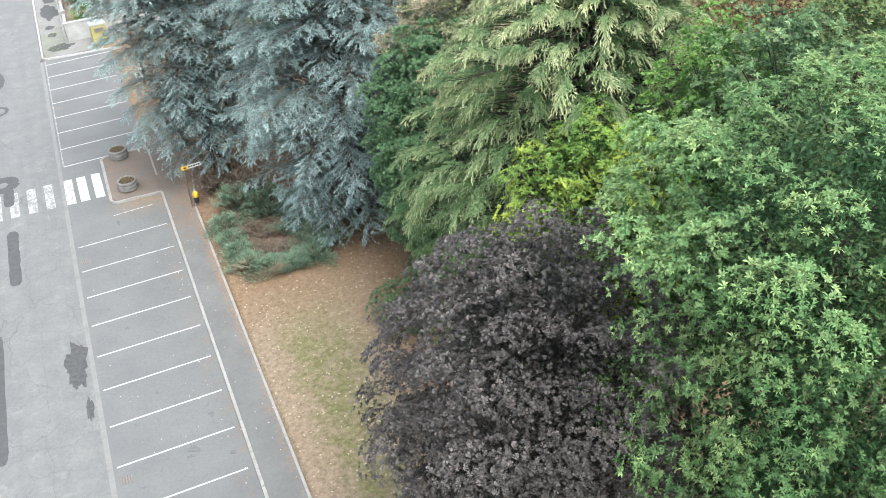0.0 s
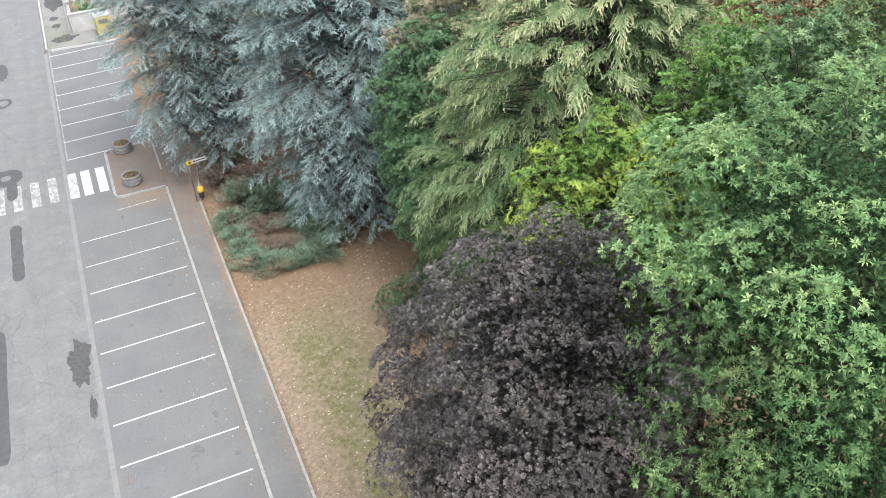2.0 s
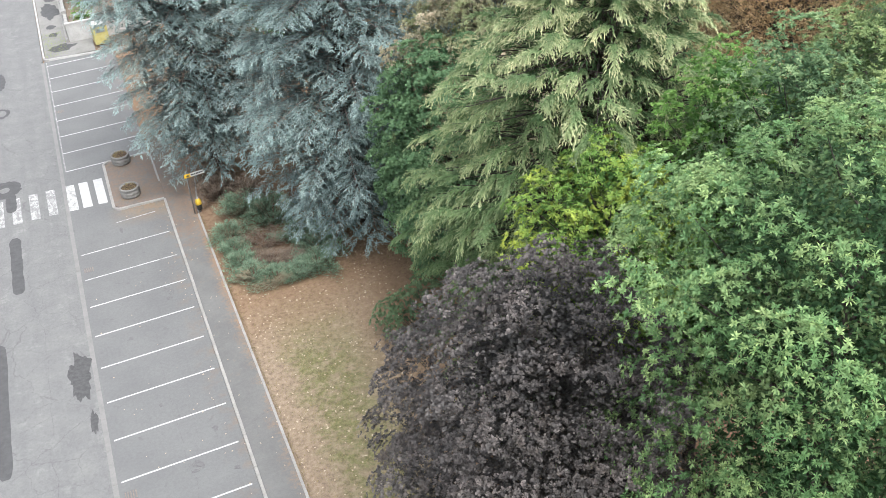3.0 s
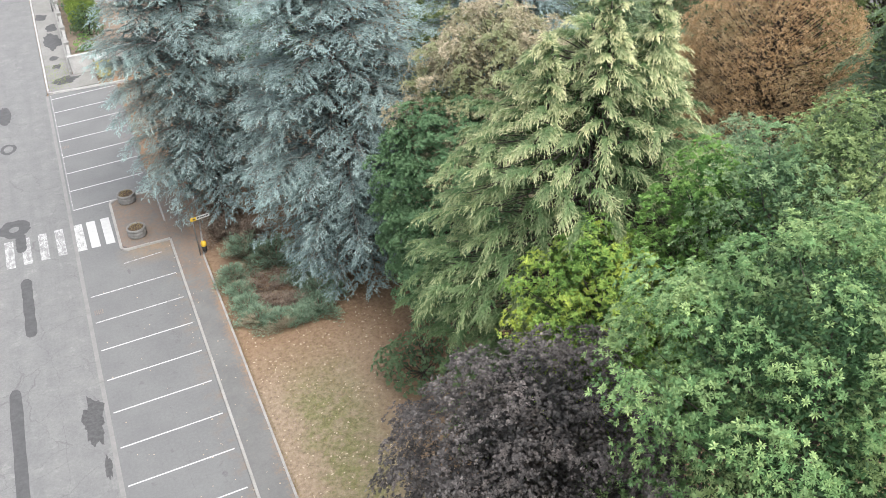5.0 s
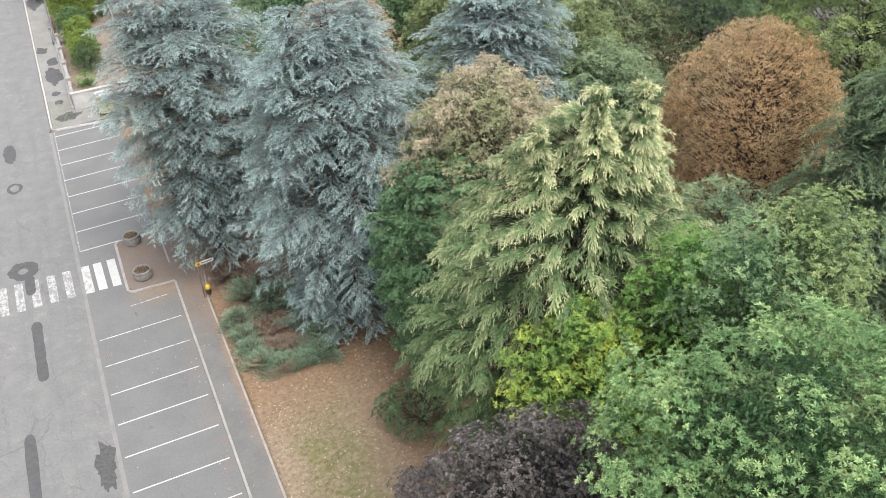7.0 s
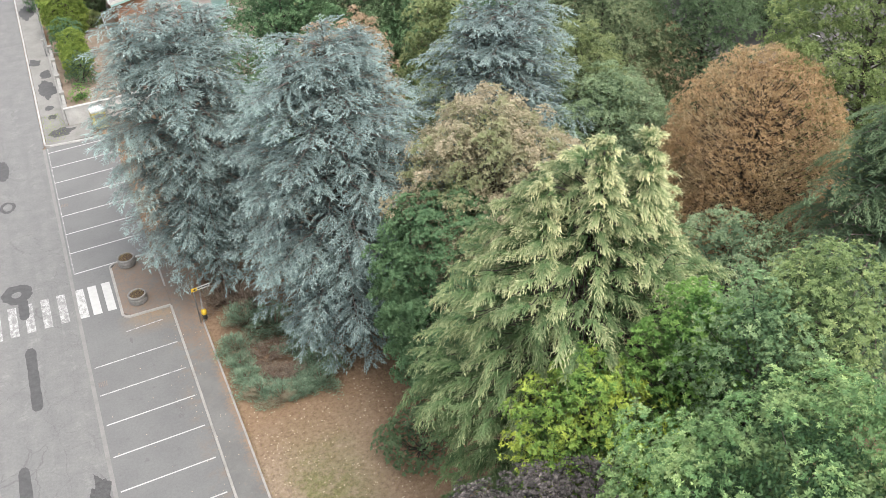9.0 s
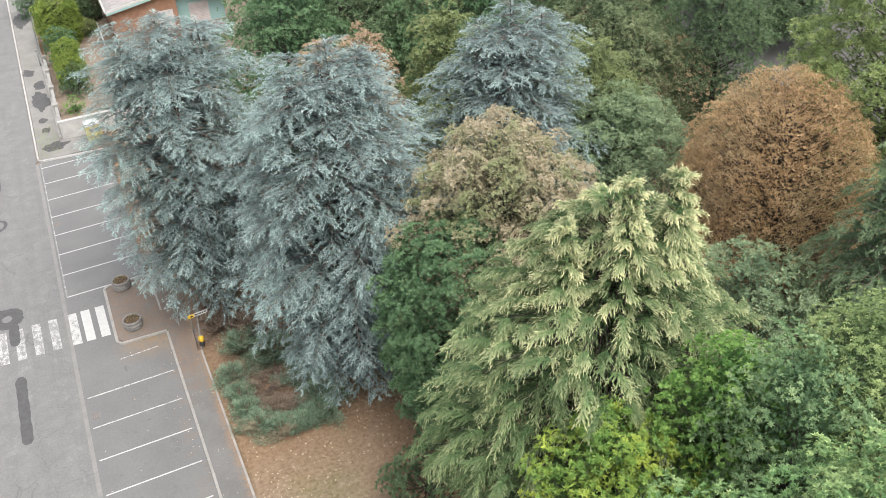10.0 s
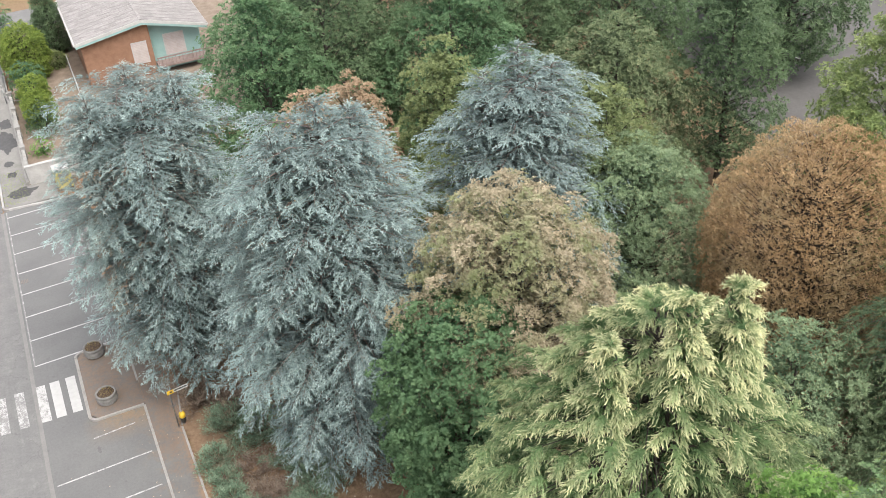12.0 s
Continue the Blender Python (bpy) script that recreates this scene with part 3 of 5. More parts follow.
def cedar_tree(name, label, at, profile, tops, material, seed, tier=1.5, group="", width=1.4, droop=0.06, hang=0.17, shoot=0.17, thick=0.026, rise=(0.0, 0.3), inner=8000, trunk=0.38):
    """A conifer of flat tiered boughs. profile: (height, radius) pairs of the crown; tops: (dx, dy, height) of its leading shoots."""
    rng = np.random.default_rng(seed)
    tree = thing(name, label, "tree", pose(at[0], at[1], 0), group)
    zs, rs = np.array([p[0] for p in profile], float), np.array([p[1] for p in profile], float)
    high = zs[-1]
    up = np.array([0, 0, 1.0])
    ends = []
    z = zs[0] + 0.3
    while z < high - 0.2:
        R = np.interp(z, zs, rs)
        slope = abs(np.interp(z + 0.3, zs, rs) - np.interp(z - 0.3, zs, rs)) / 0.6
        n = max(4, round(2 * math.pi * R / 2.25))
        first = rng.random() * 6.3
        for i in range(n):
            az = first + 6.283 * (i + rng.normal(0, 0.2)) / n
            lobe = noise.noise(Vector((math.cos(az) * 1.5 + seed, math.sin(az) * 1.5, z * 0.25)))
            ends.append((np.zeros(3), az, z + 0.9 * lobe + rng.normal(0, 0.16), R * (1 + 0.22 * lobe) * rng.choice([rng.uniform(0.86, 1.1), rng.uniform(0.6, 0.8)], p=[0.8, 0.2])))
        z += tier * rng.uniform(0.8, 1.2) / math.hypot(1.0, slope)
    for dx, dy, top in tops:
        for j in range(18):
            f = (j + rng.random()) / 18
            ends.append((np.array([dx, dy, 0]), j * 2.39996 + seed, top - 0.25 - 2.6 * f, 0.35 + 1.5 * f * rng.uniform(0.8, 1.15)))
    B, W, L, T, P, wood, arms, mats = [], [], [], [], [], [], [], []
    for axis, az, z, R in ends:
        h = z / high
        tilt = np.interp(h, (0.1, 0.95), rise) + rng.normal(0, 0.06)
        flat = np.array([math.cos(az), math.sin(az), 0])
        start = axis + up * max(0.5, z - R * tilt)
        bare = np.interp(R, (1.5, 4.0), (0.08, 0.36))
        m = max(5, int(R * (1 - bare) / 0.2))
        s = np.linspace(bare, 1.0, m)
        bend = rng.normal(0, 0.07) * R
        side = np.array([-flat[1], flat[0], 0])
        path = lambda q: start + flat * (R * q)[:, None] + up * (R * tilt * q + 0.10 * R * np.sin(math.pi * q) - droop * R * q ** 4)[:, None] + side * (bend * q ** 2)[:, None]
        C = path(s)
        tang = unit(np.gradient(C, axis=0))
        pale, grey = rng.uniform(0.45, 1.0), rng.random()
        wood.append([(start, 0.03 + 0.008 * R), (path(np.array([0.5]))[0], 0.024), (C[-1], 0.006)])
        wide = width * rng.uniform(0.75, 1.2) * min(1.0, 0.35 + R / 4.5)
        for sg in (-1, 1):
            turn = np.interp(s, (0.3, 1.0), (1.2, 0.7)) + rng.normal(0, 0.26, m)
            d = unit(tang * np.cos(turn)[:, None] + sg * side * np.sin(turn)[:, None] + up * rng.normal(0.0, 0.05, m)[:, None])
            l2 = (0.22 + wide * np.clip((1.06 - s) / 0.45, 0, 1) ** 0.85) * rng.uniform(0.6, 1.15, m)
            for i in range(m):
                k = max(2, int(l2[i] / 0.08))
                q = np.linspace(0.12, 1.0, k)
                run = l2[i] * q
                pos = C[i] + d[i] * run[:, None] - up * (hang * run ** 1.7)[:, None]
                along = unit(d[i] - up * (1.7 * hang * run ** 0.7)[:, None])
                sd = unit(np.cross(d[i], up))
                zig = np.where(np.arange(k) % 2 == 0, 1.0, -1.0) * rng.uniform(0.5, 1.0, k)
                zig[-1] = 0.0
                w = unit(along + zig[:, None] * sd - up * rng.uniform(-0.1, 0.2, k)[:, None])
                B.append(pos + rng.normal(0, 0.025, pos.shape)), W.append(unit(w + rng.normal(size=w.shape) * (0.25, 0.25, 0.12)))
                L.append(shoot * rng.uniform(0.6, 1.25, k) * (1.1 - 0.35 * q))
                # Shading put into tone and tip: dark inside each bough, pale at its rim.
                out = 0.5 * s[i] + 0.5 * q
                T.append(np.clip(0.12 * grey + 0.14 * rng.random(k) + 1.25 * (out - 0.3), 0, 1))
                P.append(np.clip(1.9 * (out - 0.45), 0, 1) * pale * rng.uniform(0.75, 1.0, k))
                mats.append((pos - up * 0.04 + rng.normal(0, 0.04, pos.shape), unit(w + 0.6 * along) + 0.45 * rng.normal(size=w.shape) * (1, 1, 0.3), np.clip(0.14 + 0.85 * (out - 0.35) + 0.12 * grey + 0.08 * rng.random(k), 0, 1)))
                if i % 2 == 0 and l2[i] > 0.5:
                    arms.append([(C[i], 0.009), (pos[-1], 0.004)])
    for dx, dy, top in tops:
        k = 80
        f = 2.2 * rng.random(k) ** 1.3
        a = rng.random(k) * 6.3
        B.append(np.stack([np.full(k, dx), np.full(k, dy), top - 0.9 * f], 1) + 0.05 * rng.normal(size=(k, 3))), W.append(unit(np.stack([np.cos(a), np.sin(a), rng.uniform(0.2, 1.3, k)], 1)))
        L.append(shoot * (0.7 + f)), T.append(0.4 + 0.5 * rng.random(k)), P.append(rng.random(k))
    B, W, L, T, P = (np.concatenate(q) for q in (B, W, L, T, P))
    mb, mw, mt = (np.concatenate(q) for q in zip(*mats))
    under = blades(rng, mb, mw, 0.24 * rng.uniform(0.6, 1.3, len(mb)), 0.052, 0.0, mt, 0.0, 0.0, "needle")
    # Filler needles near the darkest tone, a painted shade between the tiers.
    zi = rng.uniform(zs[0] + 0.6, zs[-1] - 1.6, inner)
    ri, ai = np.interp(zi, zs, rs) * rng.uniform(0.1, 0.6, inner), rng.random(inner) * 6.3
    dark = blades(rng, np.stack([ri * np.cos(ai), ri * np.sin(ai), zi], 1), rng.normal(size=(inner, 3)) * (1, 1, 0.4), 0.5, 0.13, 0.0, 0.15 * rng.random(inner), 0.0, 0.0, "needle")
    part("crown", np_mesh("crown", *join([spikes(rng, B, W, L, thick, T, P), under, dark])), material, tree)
    part("trunk", tubes([[(np.array([0, 0, -0.2]), trunk * 1.3), (np.array([0, 0, 0.6]), trunk), (np.array([0, 0, high * 0.55]), trunk * 0.55), (np.array([0, 0, high - 0.8]), 0.04)]], 10), BARK, tree)
    for dx, dy, top in tops:
        part("leading_shoot", tubes([[(np.array([dx * 0.2, dy * 0.2, top - 5.0]), 0.07), (np.array([dx, dy, top - 2.4]), 0.035), (np.array([dx, dy, top - 0.2]), 0.012)]], 6), BARK, tree)
    part("bough_wood", tubes(wood, 5), CEDAR_WOOD, tree)["kind"] = "stuff"
    part("twig_wood", tubes(arms, 3), CEDAR_WOOD, tree)["kind"] = "stuff"
    return tree


def cypress_tree(name, label, at, profile, leaders, material, seed, gap=0.68, reach=1.15, gold=((0, 30), (1, 1)), trunk=0.45, inner=9000, shell=(0.62, 1.0), lobes=0.42, fine_above=16.5, squash=0.84, finger=(0.145, 0.038), fronds=13, sag=(0.3, 0.65)):
    """A conifer clad in drooping feathery plumes round several tops. leaders: (dx, dy, foot, top, radius)."""
    rng = np.random.default_rng(seed)
    tree = thing(name, label, "tree", pose(at[0], at[1], 0))
    zs, rs = np.array([p[0] for p in profile], float), np.array([p[1] for p in profile], float)
    up = np.array([0, 0, 1.0])
    n = 9000
    grid = np.linspace(zs[0], zs[-1], 80)
    wgt = np.cumsum(np.interp(grid, zs, rs) + 0.3)
    z = np.interp(rng.random(n), wgt / wgt[-1], grid)
    az = rng.random(n) * 2 * math.pi
    bump = np.array([noise.noise(Vector((math.cos(a) * 2.0 + seed, math.sin(a) * 2.0, h * 0.35))) + 0.5 * noise.noise(Vector((math.cos(a) * 4.5 + seed, math.sin(a) * 4.5, h * 0.8))) for a, h in zip(az, z)])
    r = np.interp(z, zs, rs) * (1 + lobes * bump) * (shell[0] + (shell[1] - shell[0]) * rng.random(n) ** 0.6) - 0.45
    pts = []
    limbs = []
    for dx, dy, foot, top, rad in leaders:
        m = int(700 * rad * (top - foot) / 6)
        f = rng.random(m)
        a = rng.random(m) * 6.3
        rr = np.maximum(0.08, rad * (0.06 + 0.94 * f ** 0.85) * rng.uniform(0.85, 1.0, m) - 0.4)
        pts.append(np.stack([dx + rr * np.cos(a), dy + rr * np.sin(a), top - 0.45 - (top - foot) * f, np.full(m, dx), np.full(m, dy)], 1))
        limbs.append([(np.array([dx * 0.3, dy * 0.3, foot - 2]), 0.1), (np.array([dx, dy, top - 0.7]), 0.015)])
    pts.append(np.stack([r * np.cos(az), squash * r * np.sin(az), z, 0 * z, 0 * z], 1))
    kept = np.empty((0, 5))
    for p in np.concatenate(pts):
        g = gap * np.interp(p[2], (fine_above - 1, fine_above + 3), (1.0, 0.6)) * (np.interp(math.hypot(p[0] - p[3], p[1] - p[4]), (0.1, 0.7), (0.4, 1.0)) if p[3] or p[4] else 1.0)
        if len(kept) == 0 or (((kept[:, :3] - p[:3]) * (1, 1, 0.85)) ** 2).sum(1).min() > g * g:
            kept = np.vstack([kept, p])
    rows = [(p, False) for p in kept] + [(np.array([dx, dy, top - 0.5, dx, dy]), True) for dx, dy, foot, top, rad in leaders for _ in range(3)]
    B, W, L, T, Z = [], [], [], [], []
    for p, crest in rows:
        c, axis = p[:3], np.array([p[3], p[4], 0])
        out = (c - axis) * (1, 1, 0)
        if np.linalg.norm(out) < 0.12:
            out = np.array([rng.normal(), rng.normal(), 0])
        out = unit(unit(out) + 0.3 * rng.normal(size=3) * (1, 1, 0))
        side = np.array([-out[1], out[0], 0])
        clump = rng.random()
        small = np.interp(c[2], (fine_above - 1, fine_above + 4), (1.0, 0.7))
        Lr = reach * rng.uniform(0.75, 1.25) * small * (0.55 if crest else 1.0)
        lift = rng.uniform(1.6, 4.0) if crest else rng.uniform(0.0, 0.35) + np.interp(c[2], (4, 16, 21), (-0.1, 0.25, 0.7))
        d = unit(out + up * lift)
        sg_ = rng.uniform(*sag) * (0.3 if crest else 1.0)
        root = c - out * 0.45 * Lr if not crest else c - up * 0.15
        u = np.linspace(0.1, 1.0, fronds)
        ax = root + d * (Lr * u)[:, None] - up * (sg_ * Lr * u ** 2.1)[:, None] + side * (rng.normal(0, 0.15) * Lr * u ** 2)[:, None]
        tang = unit(np.gradient(ax, axis=0))
        for s2 in (-1, 1):
            fd = unit(tang * 0.8 + s2 * side * rng.uniform(0.15, 1.0, (fronds, 1)) * (1.15 - 0.5 * u)[:, None] - up * rng.uniform(0.0, 0.3, (fronds, 1)))
            fl = (0.14 + 0.33 * Lr * (1.05 - 0.6 * u)) * rng.uniform(0.6, 1.35, fronds)
            fall = rng.uniform(0.15, 0.6, fronds)
            B.append(ax - up * 0.03), W.append(unit(fd - up * (0.8 * fall)[:, None])), L.append(fl * 0.9), T.append(0.1 + 0.35 * u), Z.append(np.full(fronds, clump))
            for v0 in (0.08, 0.22, 0.36, 0.5, 0.64, 0.78, 0.92):
                v = v0 + rng.uniform(-0.06, 0.06, fronds)
                o = ax + fd * (fl * v)[:, None] - up * (fall * fl * v ** 2)[:, None] + 0.018 * rng.normal(size=fd.shape)
                way = unit(fd - up * (1.6 * fall * v)[:, None] + 0.42 * rng.normal(size=fd.shape))
                B.append(o), W.append(way)
                L.append(finger[0] * rng.uniform(0.65, 1.35, fronds) * (0.7 + 0.3 * small)), T.append(np.clip(0.35 * u + 0.65 * v, 0, 1)), Z.append(np.full(fronds, clump))
        limbs.append([(axis + up * (c[2] - 0.4), 0.035), (root, 0.013), (ax[-2], 0.005)])
    # Inner fronds keep the lowest tone: shade behind the plumes, done in colour.
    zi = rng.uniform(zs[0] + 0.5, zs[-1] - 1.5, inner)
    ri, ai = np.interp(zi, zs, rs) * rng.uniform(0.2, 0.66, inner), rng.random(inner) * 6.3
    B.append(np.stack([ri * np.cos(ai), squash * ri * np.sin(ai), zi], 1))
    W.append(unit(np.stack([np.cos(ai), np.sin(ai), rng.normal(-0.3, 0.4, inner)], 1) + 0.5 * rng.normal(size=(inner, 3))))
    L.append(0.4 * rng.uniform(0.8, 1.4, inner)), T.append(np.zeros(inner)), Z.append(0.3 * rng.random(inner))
    B, W, L, T, Z = (np.concatenate(q) for q in (B, W, L, T, Z))
    n = len(B)
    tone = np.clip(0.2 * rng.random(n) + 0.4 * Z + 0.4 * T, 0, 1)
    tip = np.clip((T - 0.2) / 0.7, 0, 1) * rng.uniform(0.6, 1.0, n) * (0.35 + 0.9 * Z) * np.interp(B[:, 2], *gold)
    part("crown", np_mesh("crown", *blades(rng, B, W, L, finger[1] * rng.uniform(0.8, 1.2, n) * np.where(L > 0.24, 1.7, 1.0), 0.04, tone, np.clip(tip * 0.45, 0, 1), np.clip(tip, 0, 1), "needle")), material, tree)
    part("trunk", tubes([[(np.array([0, 0, -0.2]), trunk * 1.3), (np.array([0, 0, 0.6]), trunk), (np.array([0, 0, zs[-1] * 0.55]), trunk * 0.5), (np.array([0, 0, zs[-1] - 2.0]), 0.05)]], 10), BARK, tree)
    for k in range(len(leaders)):
        part("limb", tubes([limbs[k]], 6), BARK, tree)
    part("twig_wood", tubes(limbs[len(leaders):], 4), BARK, tree)["kind"] = "stuff"
    return tree


def low_conifer_shrub(name, label, at, radius, height, material, seed, sprays=60, category="shrub", blade=(0.16, 0.04), fan=3):
    """A spreading shrub of arching sprays from one foot."""
    rng = np.random.default_rng(seed)
    bush = thing(name, label, category, pose(at[0], at[1], 0.0))
    B, W, A, twigs = [], [], [], []
    for i in range(sprays):
        az = i * 2.39996 + rng.normal(0, 0.3)
        R = radius * math.sqrt(rng.uniform(0.06, 1.1)) * (1 + 0.75 * noise.noise(Vector((1.7 * math.cos(az) + seed, 1.7 * math.sin(az), 0))))
        ze = 0.12 + height * rng.uniform(0.45, 1.0) * (1 - 0.6 * (R / radius) ** 2)
        b = np.array([R * math.cos(az), R * math.sin(az), max(0.15, ze)])
        a = b * np.array([0.25, 0.25, 0]) + np.array([0, 0, 0.03])
        bb, ww, aa, P = bough_foliage(rng, a, b, 0.12, 0.16, (0.18, 0.16), 0.12, fan, 0.1, 0.45)
        B.append(bb), W.append(ww), A.append(aa)
        twigs.append([(a, 0.02), (P[len(P) // 2], 0.014), (P[-1], 0.006)])
    B, W, A = np.concatenate(B), np.concatenate(W), np.concatenate(A)
    B[:, 2] = np.maximum(B[:, 2], 0.07)
    n = len(B)
    tip = 0.7 * np.clip(A - 0.4, 0, 1) * rng.random(n) * 1.5
    part("foliage", np_mesh("foliage", *blades(rng, B, W, blade[0] * rng.uniform(0.6, 1.3, n), blade[1], 0.06, None, tip * 0.4, np.clip(tip, 0, 1), "needle")), material, bush)
    part("twig_wood", tubes(twigs, 4), TWIG, bush)["kind"] = "stuff"
    return bush


# ---- ground ----
def ground_z(a, b):
    """Height of the lawn's gentle relief."""
    soft = min(1, max(0, (a - 2.2) / 3)) * min(1, max(0, (60 - a) / 20)) * min(1, max(0, (28 - abs(b + 10)) / 10))
    return 0.05 + soft * (0.07 * noise.noise(Vector((a * 0.35, b * 0.35, 0))))


def ground_sheet():
    xs = np.concatenate([np.linspace(-900, -20, 8), np.linspace(-14, 1.6, 6), [1.74, 1.80], np.linspace(2.1, 32, 70), np.linspace(36, 90, 12), np.linspace(120, 900, 8)])
    ys = np.concatenate([np.linspace(-900, -60, 8), np.linspace(-46, 32, 140), np.linspace(36, 90, 14), np.linspace(120, 1500, 10)])
    X, Y = np.meshgrid(xs, ys)
    Z = np.array([[-0.08 if a < 1.77 else ground_z(a, b) for a in xs] for b in ys])
    V = np.stack([X, Y, Z], -1).reshape(-1, 3)
    nx, ny = len(xs), len(ys)
    i = (np.arange(ny - 1)[:, None] * nx + np.arange(nx - 1)[None]).ravel()
    F = np.stack([i, i + 1, i + nx + 1, i + nx], 1)
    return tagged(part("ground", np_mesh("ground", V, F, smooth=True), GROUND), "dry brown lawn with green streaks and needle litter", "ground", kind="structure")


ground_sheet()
road = tagged(part("road", slab([(-12.5, -70), (-5.087, -70), (-5.087, 28.8), (-4.95, 28.8), (-4.95, 150), (-12.5, 150)], -0.25, 0.0), ASPHALT), "worn grey asphalt street with cracks and patches", "road", kind="structure")
parking = tagged(part("parking_area", slab([(-4.873, -60), (0.242, -60), (0.242, 28.7), (-4.873, 28.7)], -0.25, 0.0), BAY), "smooth grey asphalt of the parking bays", "parking", kind="structure")
footpath = tagged(part("footpath", slab([(0.38, -60), (1.72, -60), (1.72, 1.2), (2.6, 3.0), (2.6, 12), (0.38, 12)], -0.2, 0.075), PATH_TOP), "dark asphalt footpath with leaf litter at its edge", "pavement", kind="structure")
pavement = tagged(part("pavement", slab([(-4.72, 28.9), (-1.0, 28.9), (-1.0, 31.6), (-2.95, 31.6), (-2.95, 150), (-4.72, 150)], -0.2, 0.09), PAVEMENT), "pale worn pavement with dark tarred patches", "pavement", kind="structure")
side_street = tagged(part("side_street", slab([(-2.9, 64.5), (60, 64.5), (60, 71), (-2.9, 71)], -0.2, 0.06), ASPHALT), "grey asphalt side street behind the house", "road", kind="structure")
far_lot = tagged(part("far_car_park", slab([(45, 4), (80, -4), (90, 40), (56, 44)], -0.1, 0.12), LOT), "grey asphalt car park behind the trees", "car park", kind="structure")

for a, b in (((58.05, 20.0), (58.3, 18.3)), ((58.65, 16.2), (58.95, 14.6))):
    part("bay_line", slab([(a[0] - 0.09, a[1]), (b[0] - 0.09, b[1]), (b[0] + 0.09, b[1]), (a[0] + 0.09, a[1])], 0.1, 0.126), PAINT, far_lot)


# ---- kerbs ----
def kerb_run(label, a, b, width, top, length=1.0, low=-0.2, material=None):
    """A kerb laid of stones end to end from a to b."""
    a, b = Vector((*a, 0)), Vector((*b, 0))
    n = max(1, round((b - a).length / length))
    L = (b - a).length / n
    run = tagged(new("kerb"), label, "kerb", kind="structure")
    bm = box_mesh(0.004, L - 0.004, -width / 2, width / 2, low, top, bevel=0.012)
    me = bpy.data.meshes.new("kerbstone")
    bm.to_mesh(me)
    bm.free()
    me.materials.append(material or KERB)
    ang = math.degrees(math.atan2(b.y - a.y, b.x - a.x))
    rng = random.Random(n)
    for i in range(n):
        p = a + (b - a) * (i / n)
        part("kerbstone", me, None, run, at=pose(p.x, p.y, rng.uniform(-0.006, 0.006), 0, 0, ang + rng.uniform(-0.15, 0.15)))
    return run


kerb_run("pale concrete kerb between bays and footpath", (0.31, -60), (0.31, 3.55), 0.13, 0.10)
kerb_run("pale concrete edging between footpath and lawn", (1.77, -60), (1.77, 0.9), 0.11, 0.115)
kerb_run("concrete edging beside the litter bin", (1.80, 1.0), (2.3, 5.0), 0.09, 0.11)
kerb_run("flush concrete gutter strip along the street", (-4.98, -60), (-4.98, 28.6), 0.22, 0.006, 2.0, material=GUTTER)
kerb_run("kerb round the planted island", (-2.1, 3.62), (0.31, 3.62), 0.13, 0.12)
kerb_run("kerb round the planted island", (-2.5, 4.0), (-2.5, 9.3), 0.16, 0.12)
kerb_run("kerb round the planted island", (-2.1, 9.75), (0.31, 9.75), 0.13, 0.12)
kerb_run("half-buried kerb along the island", (0.33, 5.7), (0.33, 9.6), 0.12, 0.10)
kerb_run("white kerb closing the parking bays", (-4.5, 28.8), (1.0, 28.3), 0.14, 0.13, material=KERB_WHITE)
kerb_run("white kerb along the pavement", (-4.83, 29.2), (-4.83, 110), 0.14, 0.12, material=KERB_WHITE)


def corner_kerb(label, cx, cy, r, a0, a1, width=0.14, top=0.12):
    bm = bmesh.new()
    rows = []
    for i in range(9):
        a = radians(a0 + (a1 - a0) * i / 8)
        rows.append([bm.verts.new((cx + q * math.cos(a), cy + q * math.sin(a), z)) for q, z in ((r - width / 2, -0.2), (r - width / 2, top), (r + width / 2, top), (r + width / 2, -0.2))])
    for p, q in zip(rows, rows[1:]):
        for j in range(3):
            bm.faces.new((p[j], p[j + 1], q[j + 1], q[j]))
    bm.faces.new(rows[0])
    bm.faces.new(rows[-1])
    bmesh.ops.recalc_face_normals(bm, faces=bm.faces)
    tagged(part("kerb", bm, KERB), label, "kerb", kind="structure")


corner_kerb("rounded kerb at the corner of the island", -2.1, 4.02, 0.4, 180, 270)
corner_kerb("rounded kerb at the corner of the island", -2.1, 9.35, 0.4, 90, 180)
corner_kerb("rounded white kerb at the pavement corner", -4.43, 29.2, 0.4, 180, 270)
tagged(part("island_paving", slab([(-2.42, 4.1), (-2.1, 3.69), (0.37, 3.69), (0.37, 9.68), (-2.1, 9.68), (-2.42, 9.3)], -0.1, 0.085), PATH_TOP), "litter-covered asphalt island beside the crossing", "pavement", kind="structure")


# ---- road marks, patches and drains ----
def wobbly(cx, cy, rx, ry, seed, amount=0.22, n=48, turn=0.0):
    rng = random.Random(seed)
    out = []
    for i in range(n):
        a = 2 * math.pi * i / n
        k = 1 + amount * (1.6 * noise.noise(Vector((math.cos(a) * 1.6 + seed * 3.7, math.sin(a) * 1.6, seed))) + 0.9 * noise.noise(Vector((math.cos(a) * 5 + seed * 1.3, math.sin(a) * 5, seed)))) + rng.uniform(-0.04, 0.04)
        px, py = rx * k * math.cos(a), ry * k * math.sin(a)
        out.append((cx + px * math.cos(turn) - py * math.sin(turn), cy + px * math.sin(turn) + py * math.cos(turn)))
    return out


def flat_mark(name, pts, material, parent, z=0.005, low=-0.02):
    return part(name, slab(pts, low, z), material, parent)


